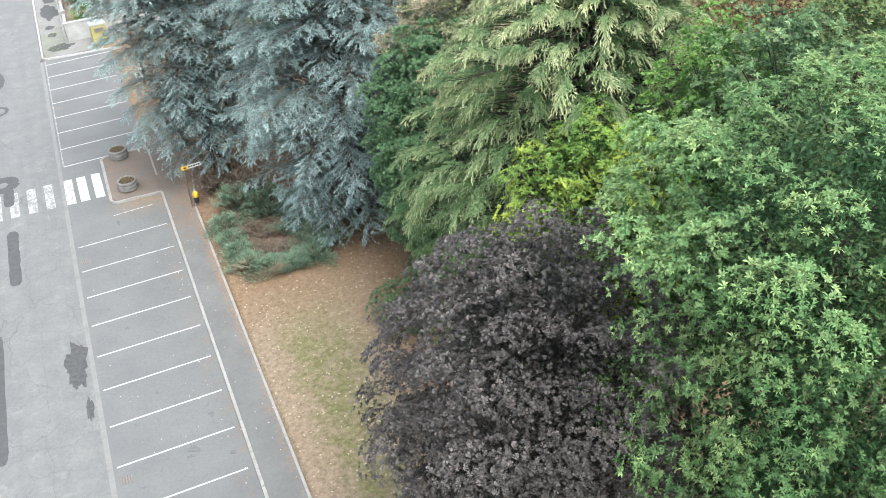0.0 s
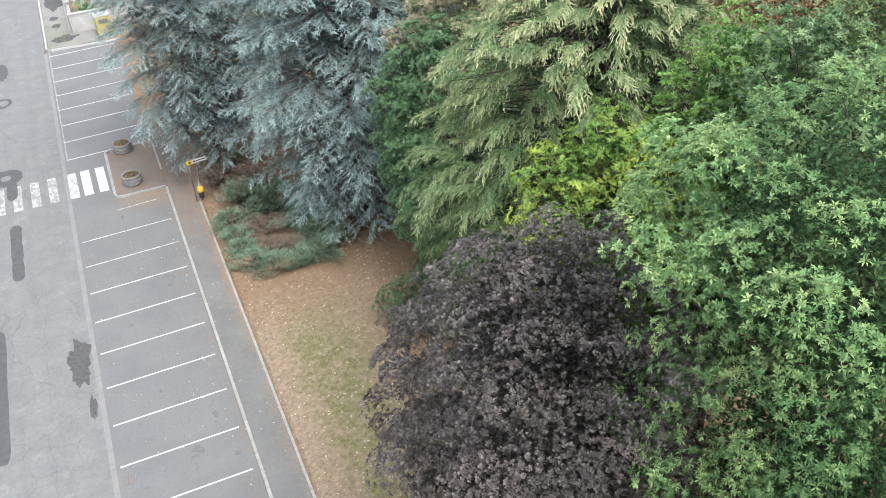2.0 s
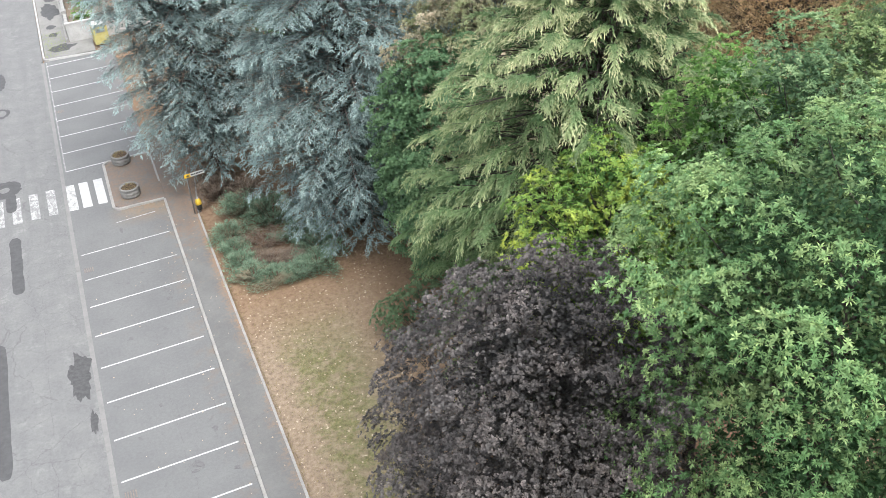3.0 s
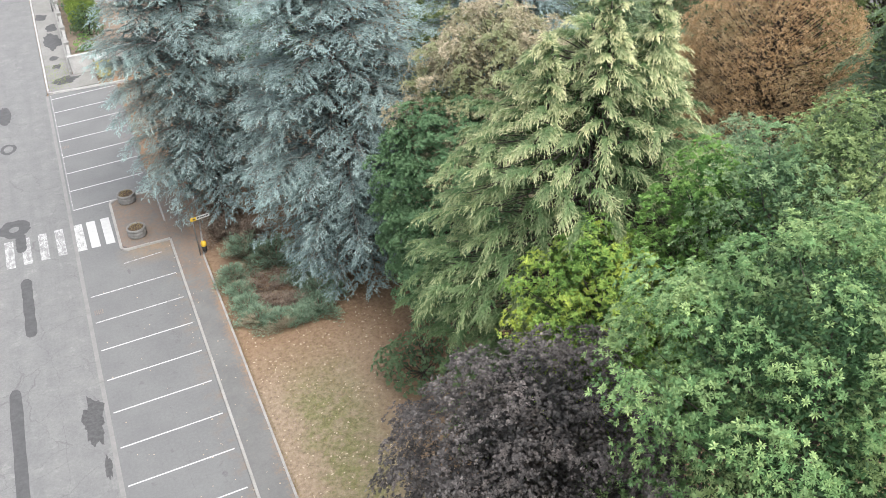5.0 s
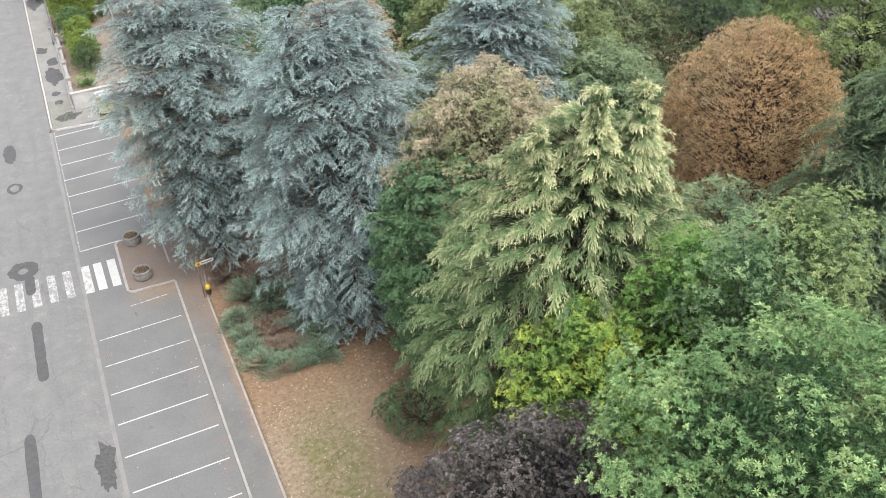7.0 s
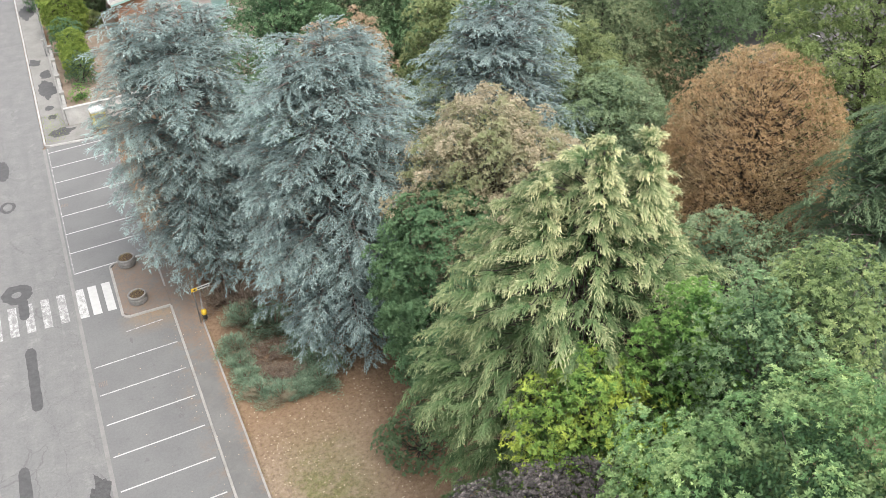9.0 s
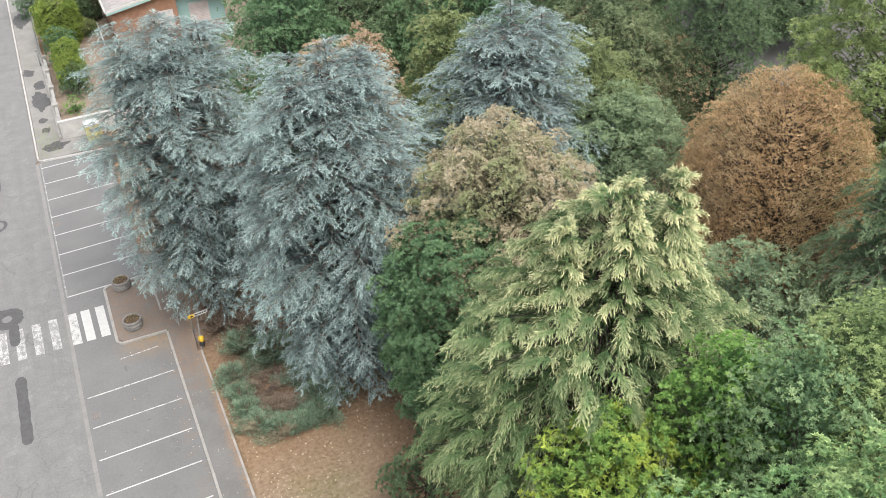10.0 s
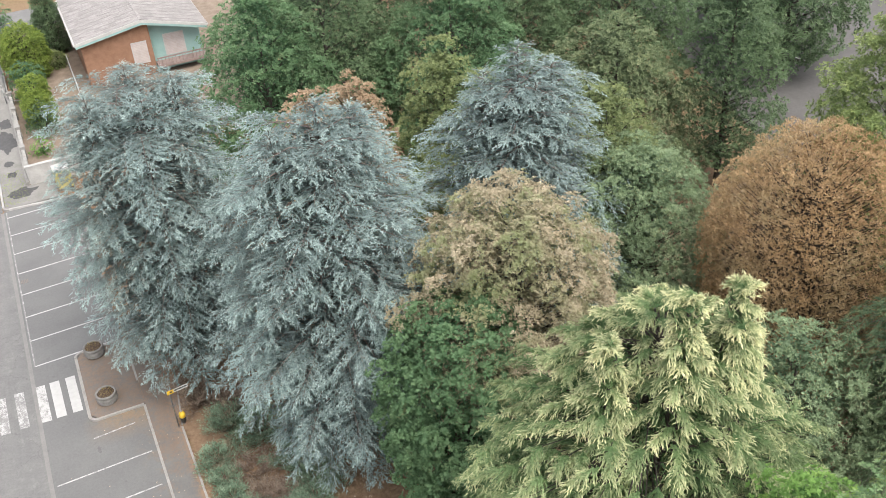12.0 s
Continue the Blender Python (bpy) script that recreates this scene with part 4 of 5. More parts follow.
for k in range(-1, 16):
    y0 = -2.5 * k
    w = 0.04
    x0, x1 = (-4.72, 0.0) if k >= 0 else (-2.6, -0.4)
    flat_mark("bay_line", [(x0, y0 - 0.17 - w), (x1, y0 - w), (x1, y0 + w), (x0, y0 - 0.17 + w)], (PAINT_FADED if k in (0, 1) else PAINT) if k >= 0 else PAINT_WORN, parking)
for k in range(8):
    y0 = 10.05 + 2.55 * k
    flat_mark("bay_line", [(-4.72, y0 - 0.17 - 0.045), (0.0, y0 - 0.045), (0.0, y0 + 0.045), (-4.72, y0 - 0.17 + 0.045)], PAINT, parking)
flat_mark("bay_edge_line", [(-4.76, 9.85), (-4.68, 9.85), (-4.68, 28.5), (-4.76, 28.5)], PAINT_GHOST, parking)
for i, cx in enumerate((-3.0, -3.85, -4.62)):
    flat_mark("crossing_stripe", [(cx - 0.26, 4.88), (cx + 0.26, 4.85), (cx + 0.22, 7.98), (cx - 0.30, 8.0)], (PAINT, PAINT, PAINT_FADED)[i], parking)
for cx in (-5.75, -6.72, -7.7, -8.65, -9.6):
    flat_mark("crossing_stripe", [(cx - 0.25, 4.95), (cx + 0.25, 4.9), (cx + 0.22, 7.95), (cx - 0.28, 8.0)], PAINT_WORN, road)


def strip(x, y0, y1, w, seed):
    rng = random.Random(seed)
    ys = [y0 + (y1 - y0) * (0.5 - 0.5 * math.cos(math.pi * i / 22)) for i in range(23)]
    half = [w / 2 * min(1.0, 0.45 + 2.2 * min(y - y0, y1 - y)) + rng.uniform(-0.025, 0.025) for y in ys]
    return [(x + k, y) for k, y in zip(half, ys)] + [(x - k + 0.03, y) for k, y in reversed(list(zip(half, ys)))]


flat_mark("asphalt_patch", strip(-7.95, -2.3, 3.4, 0.62, 1), PATCH, road)
flat_mark("asphalt_patch", strip(-9.0, -15.5, -6.3, 0.6, 2), PATCH, road)
flat_mark("asphalt_patch", strip(-8.0, 6.4, 8.6, 0.62, 3), PATCH, road, 0.009)
flat_mark("asphalt_patch", wobbly(-8.25, 9.35, 0.95, 1.05, 4, 0.08), PATCH, road, 0.0065)
flat_mark("asphalt_patch", wobbly(-8.3, 9.3, 0.3, 0.32, 5, 0.05), ASPHALT, road, 0.011)
flat_mark("tar_patch", wobbly(-5.62, -10.3, 0.5, 1.5, 6, 0.35), TAR, road)
flat_mark("tar_patch", wobbly(-5.36, -13.6, 0.16, 0.75, 7, 0.3), TAR, road)
flat_mark("tar_patch", wobbly(-6.9, -19.5, 0.4, 0.8, 8, 0.3), TAR, road)
flat_mark("asphalt_patch", wobbly(-8.15, 20.7, 0.55, 0.8, 9, 0.06), PATCH, road)
flat_mark("asphalt_patch", wobbly(-8.15, 20.7, 0.32, 0.5, 10, 0.04), ASPHALT, road, 0.009)
flat_mark("asphalt_patch", wobbly(-8.2, 26.5, 0.5, 1.6, 11, 0.15), PATCH, road)
for i, (cx, cy, rx, ry) in enumerate([(-3.75, 39.8, 0.75, 1.9), (-3.55, 43.2, 0.5, 0.9), (-4.25, 46.5, 0.5, 0.8), (-3.9, 60.5, 0.7, 2.2), (-3.9, 35.9, 0.35, 0.5), (-3.8, 34.0, 0.35, 0.45), (-3.4, 30.8, 1.0, 0.7)]):
    flat_mark("tar_patch", wobbly(cx, cy, rx, ry, 20 + i, 0.25), PATCH if i < 5 else TAR, pavement, 0.096, 0.07)
rng0 = random.Random(5)
for i, (cx, cy) in enumerate([(-0.95, -6.2), (-0.8, -5.7), (-1.0, -5.4), (-1.6, -18.2), (-1.75, -18.0), (-1.9, -18.35), (-0.35, -18.9), (-0.7, -16.3), (-2.6, -13.9), (-2.4, 1.4)]):
    flat_mark("oil_stain", wobbly(cx, cy, rng0.uniform(0.07, 0.2), rng0.uniform(0.07, 0.25), int(cx * 31 + cy * 7) % 97, 0.4, 14), STAIN, parking, 0.004 + 0.0012 * i)


def drain(x, y):
    g = thing("drain_grate", "rusty cast-iron drain grate flush in the asphalt", "drain", pose(x, y, 0))
    bm = box_mesh(-0.24, 0.24, -0.24, 0.24, -0.02, 0.005)
    part("surround", bm, STAIN, g)
    for i in range(5):
        part("bar", box_mesh(-0.2 + 0.1 * i - 0.025, -0.2 + 0.1 * i + 0.025, -0.21, 0.21, 0.0, 0.012), IRON, g)


def seam(name, a, b, width, material, parent, z, low, seed):
    """A thin wandering joint or crack from a to b."""
    rng = random.Random(seed)
    n = max(6, int(math.dist(a, b) / 0.22))
    ux, uy = (b[0] - a[0]) / math.dist(a, b), (b[1] - a[1]) / math.dist(a, b)
    mid = [(a[0] + (b[0] - a[0]) * i / n - uy * k, a[1] + (b[1] - a[1]) * i / n + ux * k) for i in range(n + 1) for k in [0.3 * noise.noise(Vector((i * 0.11, seed, 0))) + 0.06 * noise.noise(Vector((i * 0.6, seed, 5)))]]
    w = [width * rng.uniform(0.4, 1.2) / 2 for _ in mid]
    pts = [(x - uy * k, y + ux * k) for (x, y), k in zip(mid, w)] + [(x + uy * k, y - ux * k) for (x, y), k in reversed(list(zip(mid, w)))]
    flat_mark(name, pts, material, parent, z, low)


seam("asphalt_joint", (-2.05, -30), (-2.15, -7.5), 0.011, STAIN, parking, 0.003, -0.02, 3)
seam("asphalt_crack", (0.4, -16.9), (1.7, -16.3), 0.022, STAIN, footpath, 0.079, 0.05, 4)
seam("asphalt_crack", (-7.2, -24), (-6.9, -3), 0.026, STAIN, road, 0.003, -0.02, 5)
seam("asphalt_crack", (-8.6, -13), (-6.95, -12.4), 0.022, STAIN, road, 0.0035, -0.02, 6)
seam("asphalt_crack", (-6.95, -6.1), (-5.1, -5.9), 0.022, STAIN, road, 0.0035, -0.02, 7)

drain(-4.45, -1.75)
drain(-4.45, -18.5)
drain(-4.4, 19.0)


# ---- street furniture ----
def planter(x, y, turn):
    p = thing("round_planter", "round grey ribbed concrete planter with dry soil", "planter", pose(x, y, 0.085, 0, 0, turn) @ Matrix.Scale(1.06, 4), "planters beside the crossing")
    part("bowl", turned([(0.44, 0.0), (0.50, 0.04), (0.53, 0.10), (0.50, 0.17), (0.49, 0.19), (0.53, 0.24), (0.54, 0.31), (0.50, 0.37), (0.49, 0.39), (0.53, 0.44), (0.54, 0.52), (0.51, 0.57), (0.45, 0.57), (0.42, 0.50)], 32), RUBBER, p)
    part("soil", turned([(0.43, 0.46), (0.43, 0.50), (0.3, 0.515), (0.1, 0.525)], 24), SOIL, p)
    rng = np.random.default_rng(int(abs(x * 100 + y * 10)))
    n = 160
    a, r = rng.random(n) * 6.3, 0.4 * np.sqrt(rng.random(n))
    b = np.stack([r * np.cos(a), r * np.sin(a), np.full(n, 0.5)], 1)
    part("weeds", np_mesh("weeds", *blades(rng, b, rng.normal(size=(n, 3)) * 0.6 + (0, 0, 1), 0.13, 0.02, 0.05, None, 0.2, 0.8)), GRASS, p)["kind"] = "stuff"


planter(-1.4, 4.88, 0)
planter(-1.42, 9.2, 40)


def direction_sign(x, y):
    s = thing("direction_sign", "yellow and white arrow sign on a thin steel pole", "sign", pose(x, y, 0.05, 0, 0, 8))
    part("pole", turned([(0.03, 0), (0.03, 2.7), (0.02, 2.72)], 12), STEEL, s)
    board = part("board", box_mesh(-0.12, 0.98, -0.045, -0.03, 2.36, 2.58, bevel=0.004), WHITE, s, "white sign board")
    part("yellow_end", box_mesh(-0.125, 0.22, -0.05, -0.044, 2.355, 2.585), YELLOW, board, "yellow end with a dark arrow")
    part("arrow", slab([(-0.02, -0.06), (0.1, 0.02), (0.1, -0.02), (0.16, -0.02), (0.16, -0.1), (0.1, -0.1), (0.1, -0.14)], 0, 0.004), BLACK, board, at=pose(0, -0.051, 2.52, 90, 0, 0))
    for i, (a, b) in enumerate([(0.27, 0.40), (0.43, 0.50), (0.53, 0.66), (0.69, 0.77), (0.80, 0.92)]):
        part("lettering_bar", box_mesh(a, b, -0.05, -0.044, 2.43, 2.52), BLACK, board)


direction_sign(1.62, 0.95)


def litter_bin(x, y):
    b = thing("litter_bin", "yellow litter bin with a black lower body on a post", "bin", pose(x, y, 0.05))
    part("post", turned([(0.03, 0), (0.03, 1.0)], 10), STEEL, b)
    part("body", turned([(0.11, 0.18), (0.14, 0.22), (0.15, 0.5), (0.15, 0.56)], 20), BLACK, b, "black lower body")
    part("hood", turned([(0.16, 0.54), (0.165, 0.6), (0.165, 0.74), (0.13, 0.83), (0.04, 0.87)], 20), YELLOW, b, "yellow domed hood")


litter_bin(1.93, 1.05)

# ---- garden wall, gate and house ----
garden = tagged(part("garden_ground", slab([(-2.5, 33.5), (22, 33.5), (22, 64), (-2.5, 64)], -0.1, 0.11), GARDEN), "bare reddish garden earth", "garden", kind="structure")


def garden_wall():
    w = thing("garden_wall", "low white rendered garden wall with capped pillars", "wall", kind="structure")
    part("footing", box_mesh(-2.95, -2.75, 31.7, 110, -0.1, 0.32, bevel=0.01), CONCRETE, w)
    part("panel", box_mesh(-2.68, -2.52, 32.1, 47.0, 0.0, 0.85), CONCRETE, w)
    part("coping", box_mesh(-2.73, -2.47, 32.1, 47.0, 0.85, 0.93, bevel=0.01), CONCRETE, w)
    for y in (32.6, 36.2, 40.0, 43.8, 47.2):
        p = part("pillar", box_mesh(-2.78, -2.42, y - 0.18, y + 0.18, 0.0, 1.1), CONCRETE, w)
        part("cap", box_mesh(-2.82, -2.38, y - 0.22, y + 0.22, 1.1, 1.18, bevel=0.02), CONCRETE, p)
    part("front_panel", box_mesh(-2.7, 9.0, 31.75, 31.95, -0.1, 1.45), KERB_WHITE, w)
    part("front_coping", box_mesh(-2.75, 9.05, 31.7, 32.0, 1.45, 1.55, bevel=0.01), KERB_WHITE, w)
    for i in range(24):
        y = 47.8 + i * 1.2
        part("fence_post", box_mesh(-2.88, -2.82, y, y + 0.06, 0.3, 1.3), STEEL, w)


garden_wall()


def container(x, y):
    c = thing("clothes_container", "faded yellow metal collection container beside the wall", "container", pose(x, y, 0.09, 0, 0, 6))
    part("body", box_mesh(-0.55, 0.55, -0.55, 0.55, 0.05, 1.45, bevel=0.03), PALE_YELLOW, c)
    part("roof", box_mesh(-0.58, 0.58, -0.58, 0.58, 1.45, 1.62, bevel=0.05), WHITE, c, "pale lid")
    part("hatch", box_mesh(-0.35, 0.35, -0.60, -0.55, 1.0, 1.3, bevel=0.01), STEEL, c)


container(-0.35, 30.2)


def house(x0, xr, x1, y0, y1, eave, ridge, eave2):
    h = thing("bungalow", "brick and turquoise bungalow with a weathered grey sheet roof", "house")

    def gable(a, b, za, zb, front, back, name, material, label):
        bm = bmesh.new()
        pts = [(a, 0.05), (b, 0.05), (b, zb), (a, za)]
        lo = [bm.verts.new((px, front, pz)) for px, pz in pts]
        hi = [bm.verts.new((px, back, pz)) for px, pz in pts]
        bm.faces.new(lo)
        bm.faces.new(hi[::-1])
        for i in range(4):
            bm.faces.new((lo[i], hi[i], hi[(i + 1) % 4], lo[(i + 1) % 4]))
        bmesh.ops.recalc_face_normals(bm, faces=bm.faces)
        return part(name, bm, material, h, label)

    xm = xr + 0.5
    sl = lambda px: ridge - (ridge - eave) * (xr - px) / (xr - x0) if px < xr else ridge - (ridge - eave2) * (px - xr) / (x1 - xr)
    brick = gable(x0 + 0.45, xm, sl(x0 + 0.45) - 0.25, sl(xm) - 0.26, y0 + 0.5, y1 - 0.5, "brick_wall", BRICK, "orange brick gable wall")
    blue = gable(xm + 0.003, x1 - 0.6, sl(xm) - 0.26, sl(x1 - 0.6) - 0.25, y0 + 1.1, y1 - 0.5, "rendered_wall", TURQUOISE, "turquoise rendered wall")
    for xa, xb, za, zb in ((x0, xr, eave, ridge), (xr, x1, ridge, eave2)):
        bm = bmesh.new()
        vs = [bm.verts.new(c) for c in ((xa, y0, za - 0.22), (xb, y0, zb - 0.22), (xb, y1, zb - 0.22), (xa, y1, za - 0.22), (xa, y0, za), (xb, y0, zb), (xb, y1, zb), (xa, y1, za))]
        for f in ((0, 1, 2, 3), (4, 5, 6, 7), (0, 1, 5, 4), (1, 2, 6, 5), (2, 3, 7, 6), (3, 0, 4, 7)):
            bm.faces.new([vs[i] for i in f])
        bmesh.ops.recalc_face_normals(bm, faces=bm.faces)
        roof = part("roof", bm, WHITE, h, "white-edged roof slope")
        L, ang = math.hypot(xb - xa, zb - za), -math.degrees(math.atan2(zb - za, xb - xa))
        rows, cols = 9, 14
        sw, sh = L / rows, (y1 - y0) / cols
        bm = box_mesh(0.03, sw + 0.06, 0.02, sh - 0.02, 0.0, 0.045)
        me = bpy.data.meshes.new("roof_sheet")
        bm.to_mesh(me)
        bm.free()
        me.materials.append(ROOF)
        for i in range(rows):
            for j in range(cols):
                f = (i * sw) / L
                part("roof_sheet", me, None, roof, at=pose(xa + (xb - xa) * f, y0 + j * sh, za + (zb - za) * f + 0.01, 0, ang + (0.7 if zb > za else -0.7), 0))
        for dz, material, name in ((0.0, WHITE, "bargeboard"), (-0.2, TURQUOISE, "lower_bargeboard")):
            bm = bmesh.new()
            vs = [bm.verts.new((px, py, pz + dz)) for py in (y0 - 0.06 - dz * 0.12, y0 - 0.002) for px, pz in ((xa, za - 0.2), (xb, zb - 0.2), (xb, zb + 0.05), (xa, za + 0.05))]
            for f in ((0, 1, 2, 3), (7, 6, 5, 4), (0, 4, 5, 1), (1, 5, 6, 2), (2, 6, 7, 3), (3, 7, 4, 0)):
                bm.faces.new([vs[i] for i in f])
            bmesh.ops.recalc_face_normals(bm, faces=bm.faces)
            part(name, bm, material, roof)
    part("ridge_cap", box_mesh(xr - 0.14, xr + 0.14, y0 - 0.05, y1 + 0.05, ridge + 0.0, ridge + 0.09, bevel=0.03), ROOF, h)
    part("gutter", box_mesh(x0 - 0.13, x0 - 0.01, y0 - 0.05, y1 + 0.05, eave - 0.16, eave - 0.03, bevel=0.03), WHITE, h)
    part("gutter", box_mesh(x1 + 0.01, x1 + 0.13, y0 - 0.05, y1 + 0.05, eave2 - 0.16, eave2 - 0.03, bevel=0.03), WHITE, h)

    def shutter(wall, xa, xb, za, zb, yf):
        s = part("window", box_mesh(xa - 0.08, xb + 0.08, yf - 0.03, yf + 0.05, za - 0.08, zb + 0.08), WHITE, wall)
        k = int((zb - za) / 0.14)
        for i in range(k):
            z = za + (zb - za) * i / k
            part("slat", box_mesh(xa, xb, yf - 0.055, yf - 0.03, z + 0.012, z + (zb - za) / k - 0.012), SHUTTER, s)

    shutter(brick, 8.2, 9.4, 1.4, 3.25, y0 + 0.5)
    shutter(blue, 11.1, 12.8, 1.4, 3.25, y0 + 1.1)
    balcony = part("balcony", box_mesh(10.0, x1 - 0.2, y0 - 0.2, y0 + 1.1, 0.8, 1.0), BALCONY, h, "dull pinkish concrete balcony")
    part("rail", box_mesh(10.0, x1 - 0.2, y0 - 0.2, y0 - 0.1, 1.65, 1.75), BALCONY, balcony)
    for i in range(16):
        xx = 10.05 + i * (x1 - 10.3) / 15
        part("baluster", box_mesh(xx, xx + 0.05, y0 - 0.18, y0 - 0.12, 1.0, 1.65), BALCONY, balcony)


def side_rail(x, y0, y1):
    r = thing("stair_rail", "white metal railing beside the house", "railing", pose(x, y0, 0.1))
    part("top_rail", box_mesh(-0.03, 0.03, 0, y1 - y0, 1.0, 1.06), WHITE, r)
    part("low_rail", box_mesh(-0.02, 0.02, 0, y1 - y0, 0.2, 0.25), WHITE, r)
    n = 14
    for i in range(n + 1):
        y = (y1 - y0) * i / n
        part("post", box_mesh(-0.025, 0.025, y - 0.025, y + 0.025, 0.0, 1.0), WHITE, r)


side_rail(2.9, 45.2, 53.0)


def lamp_post(x, y):
    p = thing("garden_post", "short grey post with a small square head", "post", pose(x, y, 0.09))
    part("stem", turned([(0.04, 0), (0.03, 1.5)], 10), STEEL, p)
    part("head", box_mesh(-0.12, 0.12, -0.12, 0.12, 1.5, 1.68, bevel=0.02), CONCRETE, p)


lamp_post(-3.05, 47.6)
cable = tagged(part("cable", tubes([[(np.array([-2.55, 43.6, 1.9]), 0.018), (np.array([-1.0, 43.0, 1.75]), 0.018), (np.array([1.2, 42.4, 2.0]), 0.018)]], 6), STEEL), "thin slack cable over the garden bushes", "cable")
house(3.6, 9.4, 14.9, 46.0, 58.5, 4.4, 5.35, 3.85)

# ---- trees: blue cedars ----
CEDAR_GROUP = "blue cedars"
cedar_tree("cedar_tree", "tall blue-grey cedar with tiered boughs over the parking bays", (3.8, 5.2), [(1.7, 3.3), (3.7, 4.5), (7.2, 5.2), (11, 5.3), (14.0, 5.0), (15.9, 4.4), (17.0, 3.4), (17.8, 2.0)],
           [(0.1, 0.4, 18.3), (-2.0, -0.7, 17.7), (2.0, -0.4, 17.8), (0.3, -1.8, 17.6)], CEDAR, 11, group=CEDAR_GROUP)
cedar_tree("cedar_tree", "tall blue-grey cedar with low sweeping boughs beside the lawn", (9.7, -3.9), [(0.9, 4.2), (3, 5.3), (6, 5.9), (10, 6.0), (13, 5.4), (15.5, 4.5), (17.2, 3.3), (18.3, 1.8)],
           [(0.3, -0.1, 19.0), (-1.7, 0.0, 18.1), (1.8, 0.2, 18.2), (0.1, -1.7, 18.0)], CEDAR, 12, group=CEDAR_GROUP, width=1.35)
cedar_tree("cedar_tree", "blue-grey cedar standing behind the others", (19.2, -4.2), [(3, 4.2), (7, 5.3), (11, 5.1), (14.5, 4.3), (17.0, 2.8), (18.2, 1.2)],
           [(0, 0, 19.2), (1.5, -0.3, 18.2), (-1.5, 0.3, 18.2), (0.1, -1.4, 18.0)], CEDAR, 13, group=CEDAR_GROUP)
cedar_tree("conifer_tree", "dark green conifer with long drooping boughs", (29.3, -21.3), [(3, 5.2), (8, 5.6), (12, 4.6), (15, 3.1), (17.0, 1.4), (17.6, 0.5)],
           [(0, 0, 18.4)], DEODAR, 14, tier=2.1, droop=0.28, hang=0.35, rise=(0.0, 0.25), shoot=0.22)

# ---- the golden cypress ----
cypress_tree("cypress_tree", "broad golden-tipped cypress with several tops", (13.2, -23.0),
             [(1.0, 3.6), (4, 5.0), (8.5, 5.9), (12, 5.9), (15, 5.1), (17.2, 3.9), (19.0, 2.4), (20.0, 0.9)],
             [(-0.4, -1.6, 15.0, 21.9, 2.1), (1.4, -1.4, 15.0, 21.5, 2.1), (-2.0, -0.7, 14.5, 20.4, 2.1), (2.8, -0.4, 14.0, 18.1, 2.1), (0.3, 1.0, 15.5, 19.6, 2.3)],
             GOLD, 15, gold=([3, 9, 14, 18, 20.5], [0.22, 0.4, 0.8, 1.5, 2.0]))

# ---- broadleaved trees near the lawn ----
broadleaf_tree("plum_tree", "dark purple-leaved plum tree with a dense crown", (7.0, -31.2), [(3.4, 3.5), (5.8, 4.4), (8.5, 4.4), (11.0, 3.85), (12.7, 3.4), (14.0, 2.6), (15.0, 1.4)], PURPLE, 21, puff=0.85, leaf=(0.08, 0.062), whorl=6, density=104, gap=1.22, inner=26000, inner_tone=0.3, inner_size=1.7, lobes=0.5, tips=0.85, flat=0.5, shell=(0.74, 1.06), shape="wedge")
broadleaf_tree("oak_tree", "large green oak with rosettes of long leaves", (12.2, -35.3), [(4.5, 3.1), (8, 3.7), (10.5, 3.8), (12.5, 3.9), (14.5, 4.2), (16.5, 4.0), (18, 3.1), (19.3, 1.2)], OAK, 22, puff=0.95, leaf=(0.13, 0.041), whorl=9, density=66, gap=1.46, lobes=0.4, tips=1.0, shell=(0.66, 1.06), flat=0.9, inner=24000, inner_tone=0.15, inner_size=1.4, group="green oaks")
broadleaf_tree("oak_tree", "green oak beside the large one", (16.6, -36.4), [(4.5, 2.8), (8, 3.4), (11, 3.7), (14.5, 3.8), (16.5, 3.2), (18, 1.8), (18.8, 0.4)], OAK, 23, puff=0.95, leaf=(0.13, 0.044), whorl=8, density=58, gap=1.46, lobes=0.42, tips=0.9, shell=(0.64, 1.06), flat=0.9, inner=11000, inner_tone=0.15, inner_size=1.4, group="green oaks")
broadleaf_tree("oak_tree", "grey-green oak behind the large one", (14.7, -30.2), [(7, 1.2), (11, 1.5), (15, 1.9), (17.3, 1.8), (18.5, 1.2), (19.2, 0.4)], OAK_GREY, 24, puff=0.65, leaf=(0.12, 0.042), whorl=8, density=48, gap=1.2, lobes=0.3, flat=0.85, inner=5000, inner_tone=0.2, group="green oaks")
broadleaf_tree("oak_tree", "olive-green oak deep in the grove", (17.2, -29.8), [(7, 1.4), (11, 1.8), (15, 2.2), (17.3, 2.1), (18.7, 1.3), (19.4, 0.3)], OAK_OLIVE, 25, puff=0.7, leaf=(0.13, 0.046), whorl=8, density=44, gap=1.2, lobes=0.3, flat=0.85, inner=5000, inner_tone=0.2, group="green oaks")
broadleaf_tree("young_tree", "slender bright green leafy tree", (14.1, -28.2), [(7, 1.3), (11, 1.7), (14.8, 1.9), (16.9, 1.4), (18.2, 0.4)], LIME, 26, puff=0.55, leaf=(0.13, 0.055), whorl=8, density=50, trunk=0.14)
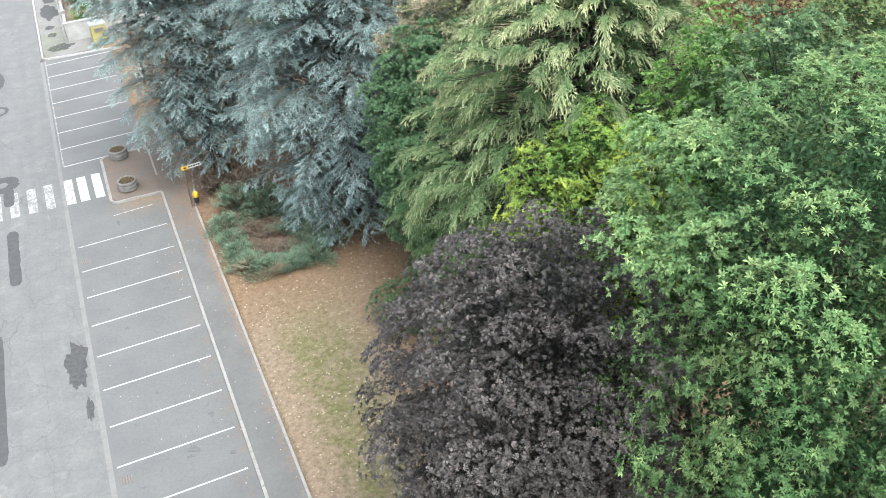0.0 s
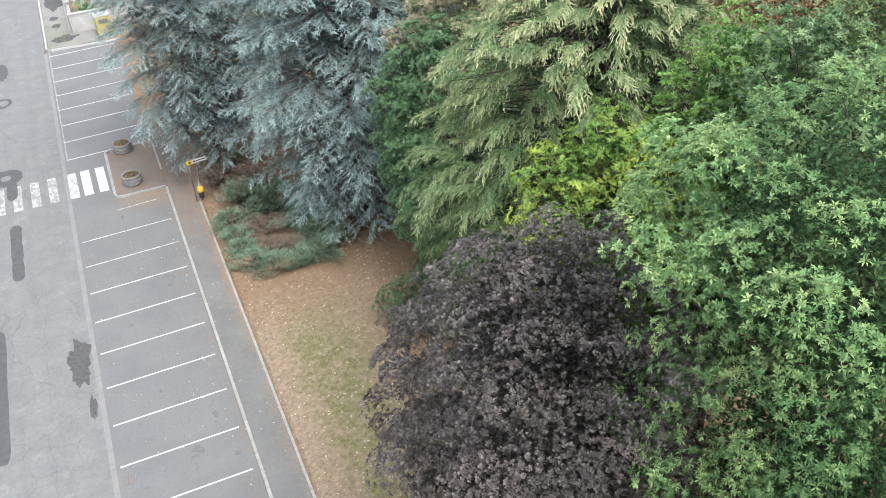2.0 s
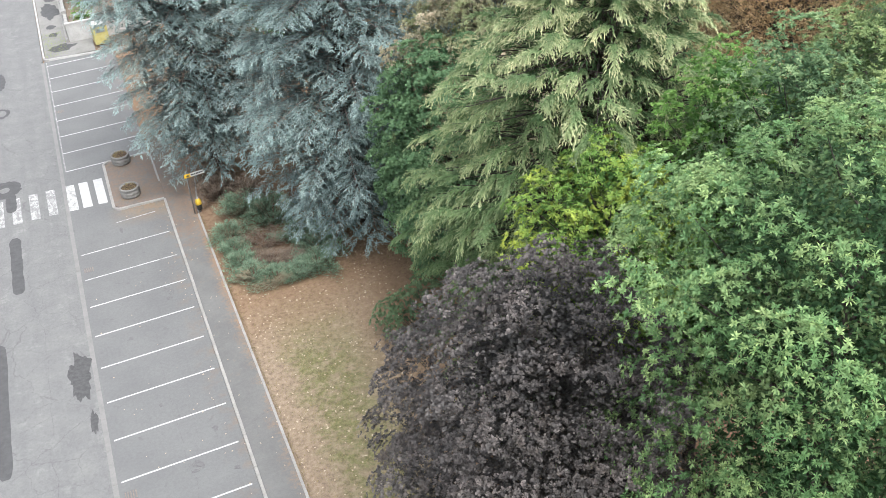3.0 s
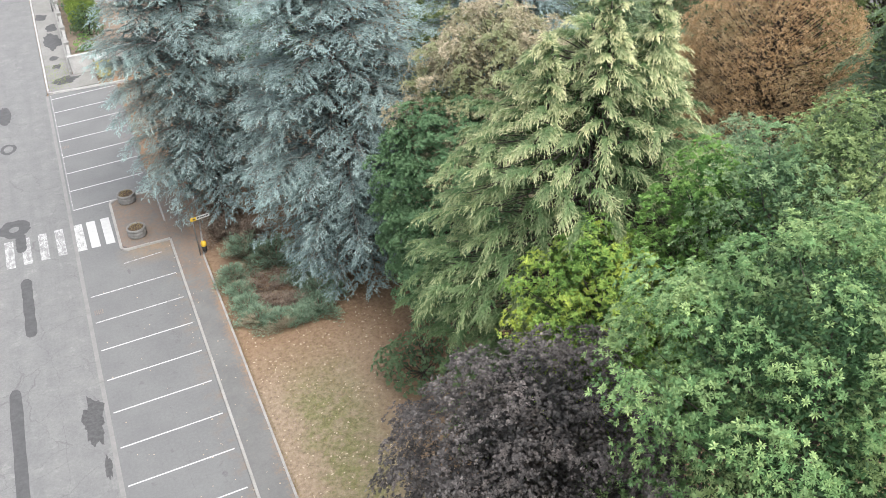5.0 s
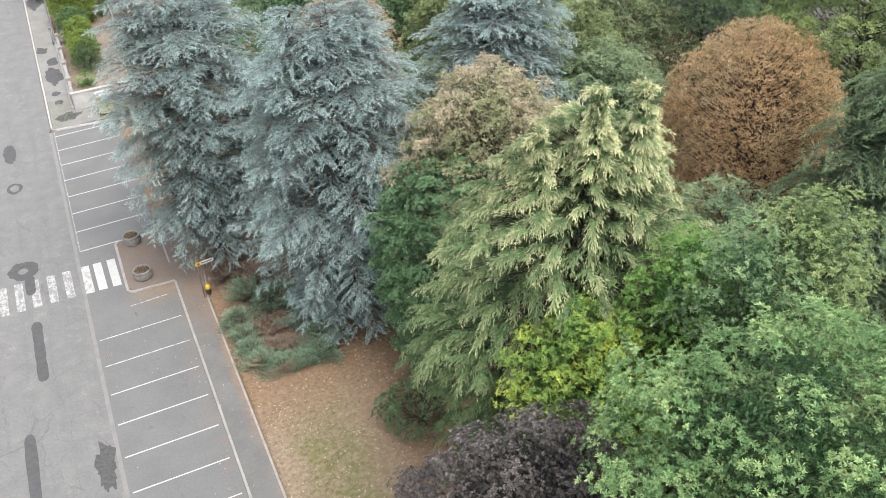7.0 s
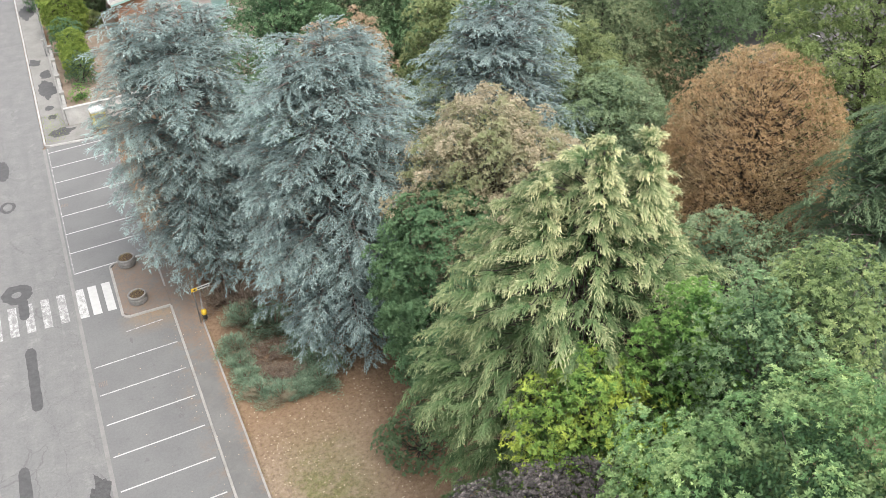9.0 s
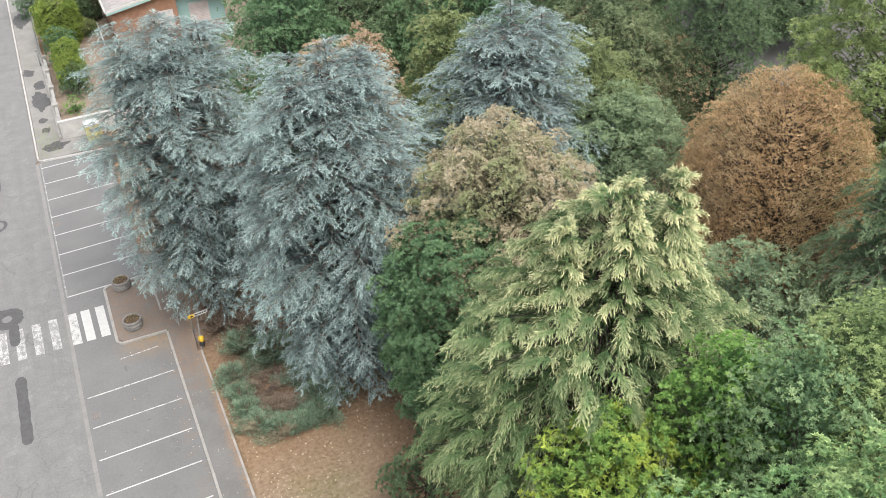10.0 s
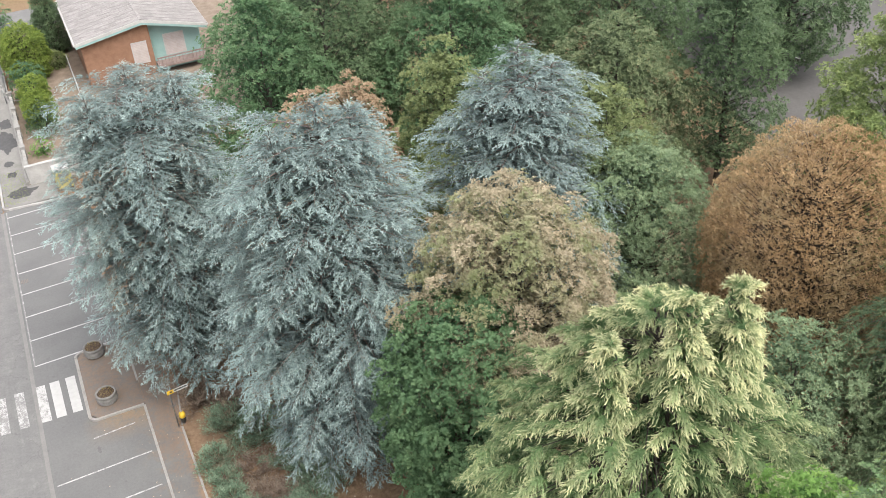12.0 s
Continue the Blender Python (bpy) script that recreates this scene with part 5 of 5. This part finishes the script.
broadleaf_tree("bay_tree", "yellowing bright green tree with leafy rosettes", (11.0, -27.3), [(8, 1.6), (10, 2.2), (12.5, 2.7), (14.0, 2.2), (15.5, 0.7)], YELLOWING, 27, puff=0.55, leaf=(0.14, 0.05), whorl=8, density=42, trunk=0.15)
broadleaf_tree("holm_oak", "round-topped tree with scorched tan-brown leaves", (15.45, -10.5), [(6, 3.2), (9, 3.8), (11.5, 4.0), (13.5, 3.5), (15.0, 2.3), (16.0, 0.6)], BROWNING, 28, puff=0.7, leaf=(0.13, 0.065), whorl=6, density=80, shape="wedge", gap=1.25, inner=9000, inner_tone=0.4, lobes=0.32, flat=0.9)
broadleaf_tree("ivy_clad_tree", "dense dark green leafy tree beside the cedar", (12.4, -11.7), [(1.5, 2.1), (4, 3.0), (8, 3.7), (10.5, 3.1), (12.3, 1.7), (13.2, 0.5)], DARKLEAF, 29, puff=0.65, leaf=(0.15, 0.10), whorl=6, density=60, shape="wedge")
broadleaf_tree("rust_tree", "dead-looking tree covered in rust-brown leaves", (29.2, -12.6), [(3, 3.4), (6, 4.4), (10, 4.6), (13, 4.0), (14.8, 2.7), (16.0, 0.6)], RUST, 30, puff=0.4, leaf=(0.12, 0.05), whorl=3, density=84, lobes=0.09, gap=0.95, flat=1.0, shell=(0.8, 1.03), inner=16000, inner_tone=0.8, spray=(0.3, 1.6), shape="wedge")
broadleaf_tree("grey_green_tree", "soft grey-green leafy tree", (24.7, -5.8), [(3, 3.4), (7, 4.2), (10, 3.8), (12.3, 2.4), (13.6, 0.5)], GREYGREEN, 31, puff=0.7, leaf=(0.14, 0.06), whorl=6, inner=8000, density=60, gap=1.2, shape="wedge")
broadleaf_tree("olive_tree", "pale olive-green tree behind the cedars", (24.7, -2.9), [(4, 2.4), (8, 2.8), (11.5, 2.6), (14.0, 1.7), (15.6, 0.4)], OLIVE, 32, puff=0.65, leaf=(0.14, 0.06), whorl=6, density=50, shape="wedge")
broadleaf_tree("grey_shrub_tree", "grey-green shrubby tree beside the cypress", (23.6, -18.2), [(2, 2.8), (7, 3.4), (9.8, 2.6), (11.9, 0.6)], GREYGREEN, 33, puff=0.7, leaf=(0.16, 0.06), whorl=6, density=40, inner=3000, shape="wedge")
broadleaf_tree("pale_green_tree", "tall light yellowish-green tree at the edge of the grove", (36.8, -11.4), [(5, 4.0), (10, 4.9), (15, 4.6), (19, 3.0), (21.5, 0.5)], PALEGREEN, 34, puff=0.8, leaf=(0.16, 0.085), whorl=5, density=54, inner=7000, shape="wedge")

# ---- trees further back ----
BACK = [
    # kind, place, height, radius, material
    ("maple_tree", (13.0, 18.0), 16.5, 4.8, DARKLEAF), ("maple_tree", (18.0, 21.0), 17.0, 5.2, DEEPLEAF), ("maple_tree", (25.5, 17.0), 16.0, 5.0, DARKLEAF),
    ("olive_tree", (19.4, 4.6), 16.3, 3.6, OLIVE), ("beech_tree", (33.2, 9.0), 12.7, 5.0, DULLGREEN), ("beech_tree", (39.8, 6.2), 16.0, 3.5, DEEPLEAF),
    ("maple_tree", (32.0, 22.0), 17.0, 5.2, DEEPLEAF), ("maple_tree", (40.0, 19.0), 16.0, 5.0, DEEPLEAF), ("maple_tree", (56.5, 28.0), 15.5, 5.6, DEEPLEAF),
    ("maple_tree", (24.0, 31.0), 18.0, 5.6, DEEPLEAF), ("maple_tree", (36.0, 34.0), 18.0, 5.8, DEEPLEAF), ("maple_tree", (47.0, 36.0), 18.0, 5.8, DARKLEAF),
    ("maple_tree", (17.5, 33.0), 13.0, 4.0, DARKLEAF),
]
for i, (kind, place, h, r, m) in enumerate(BACK):
    broadleaf_tree(kind, {"olive_tree": "olive-green round tree behind the cedars", "beech_tree": "dome-shaped green tree in the back of the grove"}.get(kind, "dark green leafy tree closing the grove at the back"), place,
                   [(h * 0.12, r * 0.65), (h * 0.35, r), (h * 0.6, r * 0.95), (h * 0.8, r * 0.68), (h * 0.93, r * 0.36), (h, 0.4)], m, 40 + i, puff=1.0, leaf=(0.16, 0.09) if place[1] < 25 else (0.23, 0.14), whorl=6, density=34 if place[1] < 25 else 12, inner=4500, inner_tone=0.2, group="trees at the back", flat=0.75, gap=1.2, shape="wedge")
broadleaf_tree("maple_tree", "dark green tree overhanging the far car park", (55.5, 18.0), [(1.6, 2.6), (3.6, 4.6), (7, 5.3), (11, 4.6), (14, 1.0)], DEEPLEAF, 60, puff=1.0, leaf=(0.22, 0.13), whorl=6, density=26, inner=4000, inner_tone=0.2, group="trees at the back", shape="wedge")
for i, (px, py, h, r) in enumerate([(14.0, 3.4, 15.8, 2.1), (11.9, 4.2, 15.6, 1.8)]):
    broadleaf_tree("brown_leaved_tree", "tan-brown round-topped tree behind the cedar", (px, py), [(7, r * 0.8), (11, r), (h - 2.2, r * 0.9), (h - 0.9, r * 0.6), (h, 0.3)], TANRUST, 61 + 20 * i, puff=0.5, leaf=(0.12, 0.07), whorl=6, density=60, trunk=0.15, shape="wedge", group="brown-leaved trees")

# ---- garden plants ----
broadleaf_tree("clipped_bush", "clipped yellow-green garden bush", (-0.6, 43.7), [(0.25, 0.9), (1.5, 1.2), (2.9, 1.1), (3.6, 0.4)], HEDGE, 62, puff=0.34, leaf=(0.11, 0.06), density=110, gap=1.0, shape="wedge", trunk=0.06, inner=300, lobes=0.06)
broadleaf_tree("clipped_bush", "clipped yellow-green garden bush", (-0.65, 41.9), [(0.25, 1.0), (1.3, 1.3), (2.4, 1.0), (3.0, 0.3)], HEDGE, 63, puff=0.34, leaf=(0.11, 0.06), density=110, gap=1.0, shape="wedge", trunk=0.06, inner=300, lobes=0.06)
broadleaf_tree("garden_shrub", "dark green garden shrub behind the wall", (-0.5, 39.6), [(0.25, 1.1), (1.2, 1.4), (2.3, 1.0), (2.9, 0.3)], DEEPLEAF, 64, puff=0.45, leaf=(0.14, 0.07), density=32, trunk=0.06, inner=300)
broadleaf_tree("garden_shrub", "low green shrub inside the garden wall", (-1.2, 36.2), [(0.15, 0.7), (0.7, 0.9), (1.3, 0.3)], LIME, 65, puff=0.35, leaf=(0.14, 0.06), density=32, trunk=0.04, inner=100)
broadleaf_tree("tall_hedge", "tall trimmed green hedge along the street", (-0.5, 51.7), [(0.25, 1.5), (2, 2.0), (4, 1.9), (5.2, 0.8)], HEDGE, 66, puff=0.34, leaf=(0.13, 0.075), density=70, gap=1.0, shape="wedge", trunk=0.08, inner=500, lobes=0.08)
broadleaf_tree("tall_hedge", "tall trimmed green hedge along the street", (-0.9, 47.4), [(0.25, 1.2), (1.5, 1.5), (2.8, 1.3), (3.4, 0.6)], DARKLEAF, 67, puff=0.5, leaf=(0.16, 0.08), density=34, trunk=0.08, inner=500, lobes=0.08)
broadleaf_tree("round_bush", "small clipped round bush in the garden", (2.0, 53.2), [(0.2, 0.8), (0.8, 1.0), (1.5, 0.4)], OLIVE, 68, puff=0.3, leaf=(0.1, 0.06), gap=0.9, shape="wedge", density=110, trunk=0.05, inner=150, lobes=0.05)
broadleaf_tree("tall_hedge", "dark conical garden tree beside the house", (2.3, 57.0), [(0.2, 1.3), (2.5, 1.5), (5, 1.1), (6.4, 0.5)], DEEPLEAF, 69, puff=0.4, leaf=(0.14, 0.08), density=80, trunk=0.08, inner=1500, gap=1.0, lobes=0.06, shape="wedge")
broadleaf_tree("street_tree", "green tree beside the far pavement", (-2.5, 61.0), [(0.4, 1.3), (2.5, 1.7), (4.2, 1.5), (5.2, 0.4)], DARKLEAF, 70, puff=0.55, leaf=(0.18, 0.09), density=30, trunk=0.1, inner=300)

# ---- low shrubs at the edge of the lawn ----
for i, (px, py, r, h) in enumerate([(2.9, -2.4, 1.0, 0.8), (2.8, -3.9, 0.8, 0.6), (2.9, -5.2, 0.85, 0.6), (3.2, -6.6, 1.0, 0.6), (4.2, -7.3, 1.0, 0.5), (5.3, -7.5, 1.0, 0.55), (6.4, -7.2, 1.2, 0.8), (4.0, -0.4, 1.5, 1.4), (5.4, -1.6, 1.6, 1.3), (6.3, -4.4, 1.5, 0.9), (6.9, -6.0, 1.3, 0.9)]):
    low_conifer_shrub("juniper_shrub", "low spreading blue-green juniper at the lawn's edge", (px, py), r, h, JUNIPER, 80 + i, 96, blade=(0.16, 0.036))["group"] = "junipers at the lawn's edge"
for i, (px, py, r, h) in enumerate([(4.3, -3.9, 1.5, 0.6), (4.2, -5.6, 1.1, 0.4), (5.4, -6.0, 0.9, 0.4)]):
    low_conifer_shrub("dry_bush", "dead grey-brown brush among the junipers", (px, py), r, h, DRYBRUSH, 99 + i, 60, blade=(0.14, 0.025))
for i, (px, py, r, h) in enumerate([(3.2, 2.2, 1.2, 1.4), (4.6, 1.0, 1.3, 1.5), (3.6, 4.6, 1.4, 1.2)]):
    low_conifer_shrub("dry_bush", "dry brown bush under the cedar", (px, py), r, h, DRYBRUSH, 91 + i, 60)
broadleaf_tree("evergreen_shrub", "low dark green shrub at the foot of the trees", (9.4, -14.2), [(0.15, 1.5), (0.8, 2.0), (1.7, 1.5), (2.5, 0.3)], DEEPLEAF, 95, puff=0.45, leaf=(0.14, 0.08), density=34, trunk=0.05, inner=200)


# ---- grass and fallen leaves ----
def scatter(name, label, category, n, region, length, width, material, seed, upright, z=0.06):
    rng = np.random.default_rng(seed)
    x0, x1, y0, y1 = region
    p = np.stack([rng.uniform(x0, x1, n), rng.uniform(y0, y1, n), np.full(n, z)], 1)
    if x0 > 1.5:
        p[:, 2] = [ground_z(a, b) + z for a, b in p[:, :2]]
    way = rng.normal(size=(n, 3)) * (0.6, 0.6, 0.1) + (0, 0, upright)
    shape = "needle" if upright > 0.5 else "leaf"
    tagged(part(name, np_mesh(name, *blades(rng, p, way, length * rng.uniform(0.6, 1.3, n), width * rng.uniform(0.7, 1.3, n), 0.1, None, 0.0, 0.6, shape)), material), label, category, kind="stuff")


scatter("lawn_grass", "short dry grass blades on the lawn", "grass", 42000, (1.85, 12, -30, -6), 0.07, 0.016, GRASS, 101, 1.0, 0.0)
scatter("fallen_leaves", "pale fallen leaves scattered over the lawn", "leaves", 1000, (1.9, 11, -28, -4), 0.11, 0.08, LITTER_LEAF, 102, 0.12, 0.03)
scatter("fallen_leaves", "fallen leaves along the footpath and kerb", "leaves", 80, (-0.6, 1.7, -24, 3), 0.08, 0.05, LITTER_LEAF, 103, 0.1, 0.085)
scatter("fallen_leaves", "few fallen leaves and scraps on the parking bays", "leaves", 40, (-4.6, 0.1, -25, 3), 0.07, 0.05, LITTER_LEAF, 104, 0.1, 0.012)
scatter("pavement_weeds", "green weeds growing through the worn pavement", "weeds", 700, (-4.7, -3.0, 29.2, 34.5), 0.12, 0.02, HEDGE, 105, 1.0, 0.09)
scatter("kerb_weeds", "dry grass tufts along the footpath's edging", "weeds", 900, (1.82, 1.98, -26, 0.5), 0.10, 0.02, GRASS, 106, 1.0, 0.0)
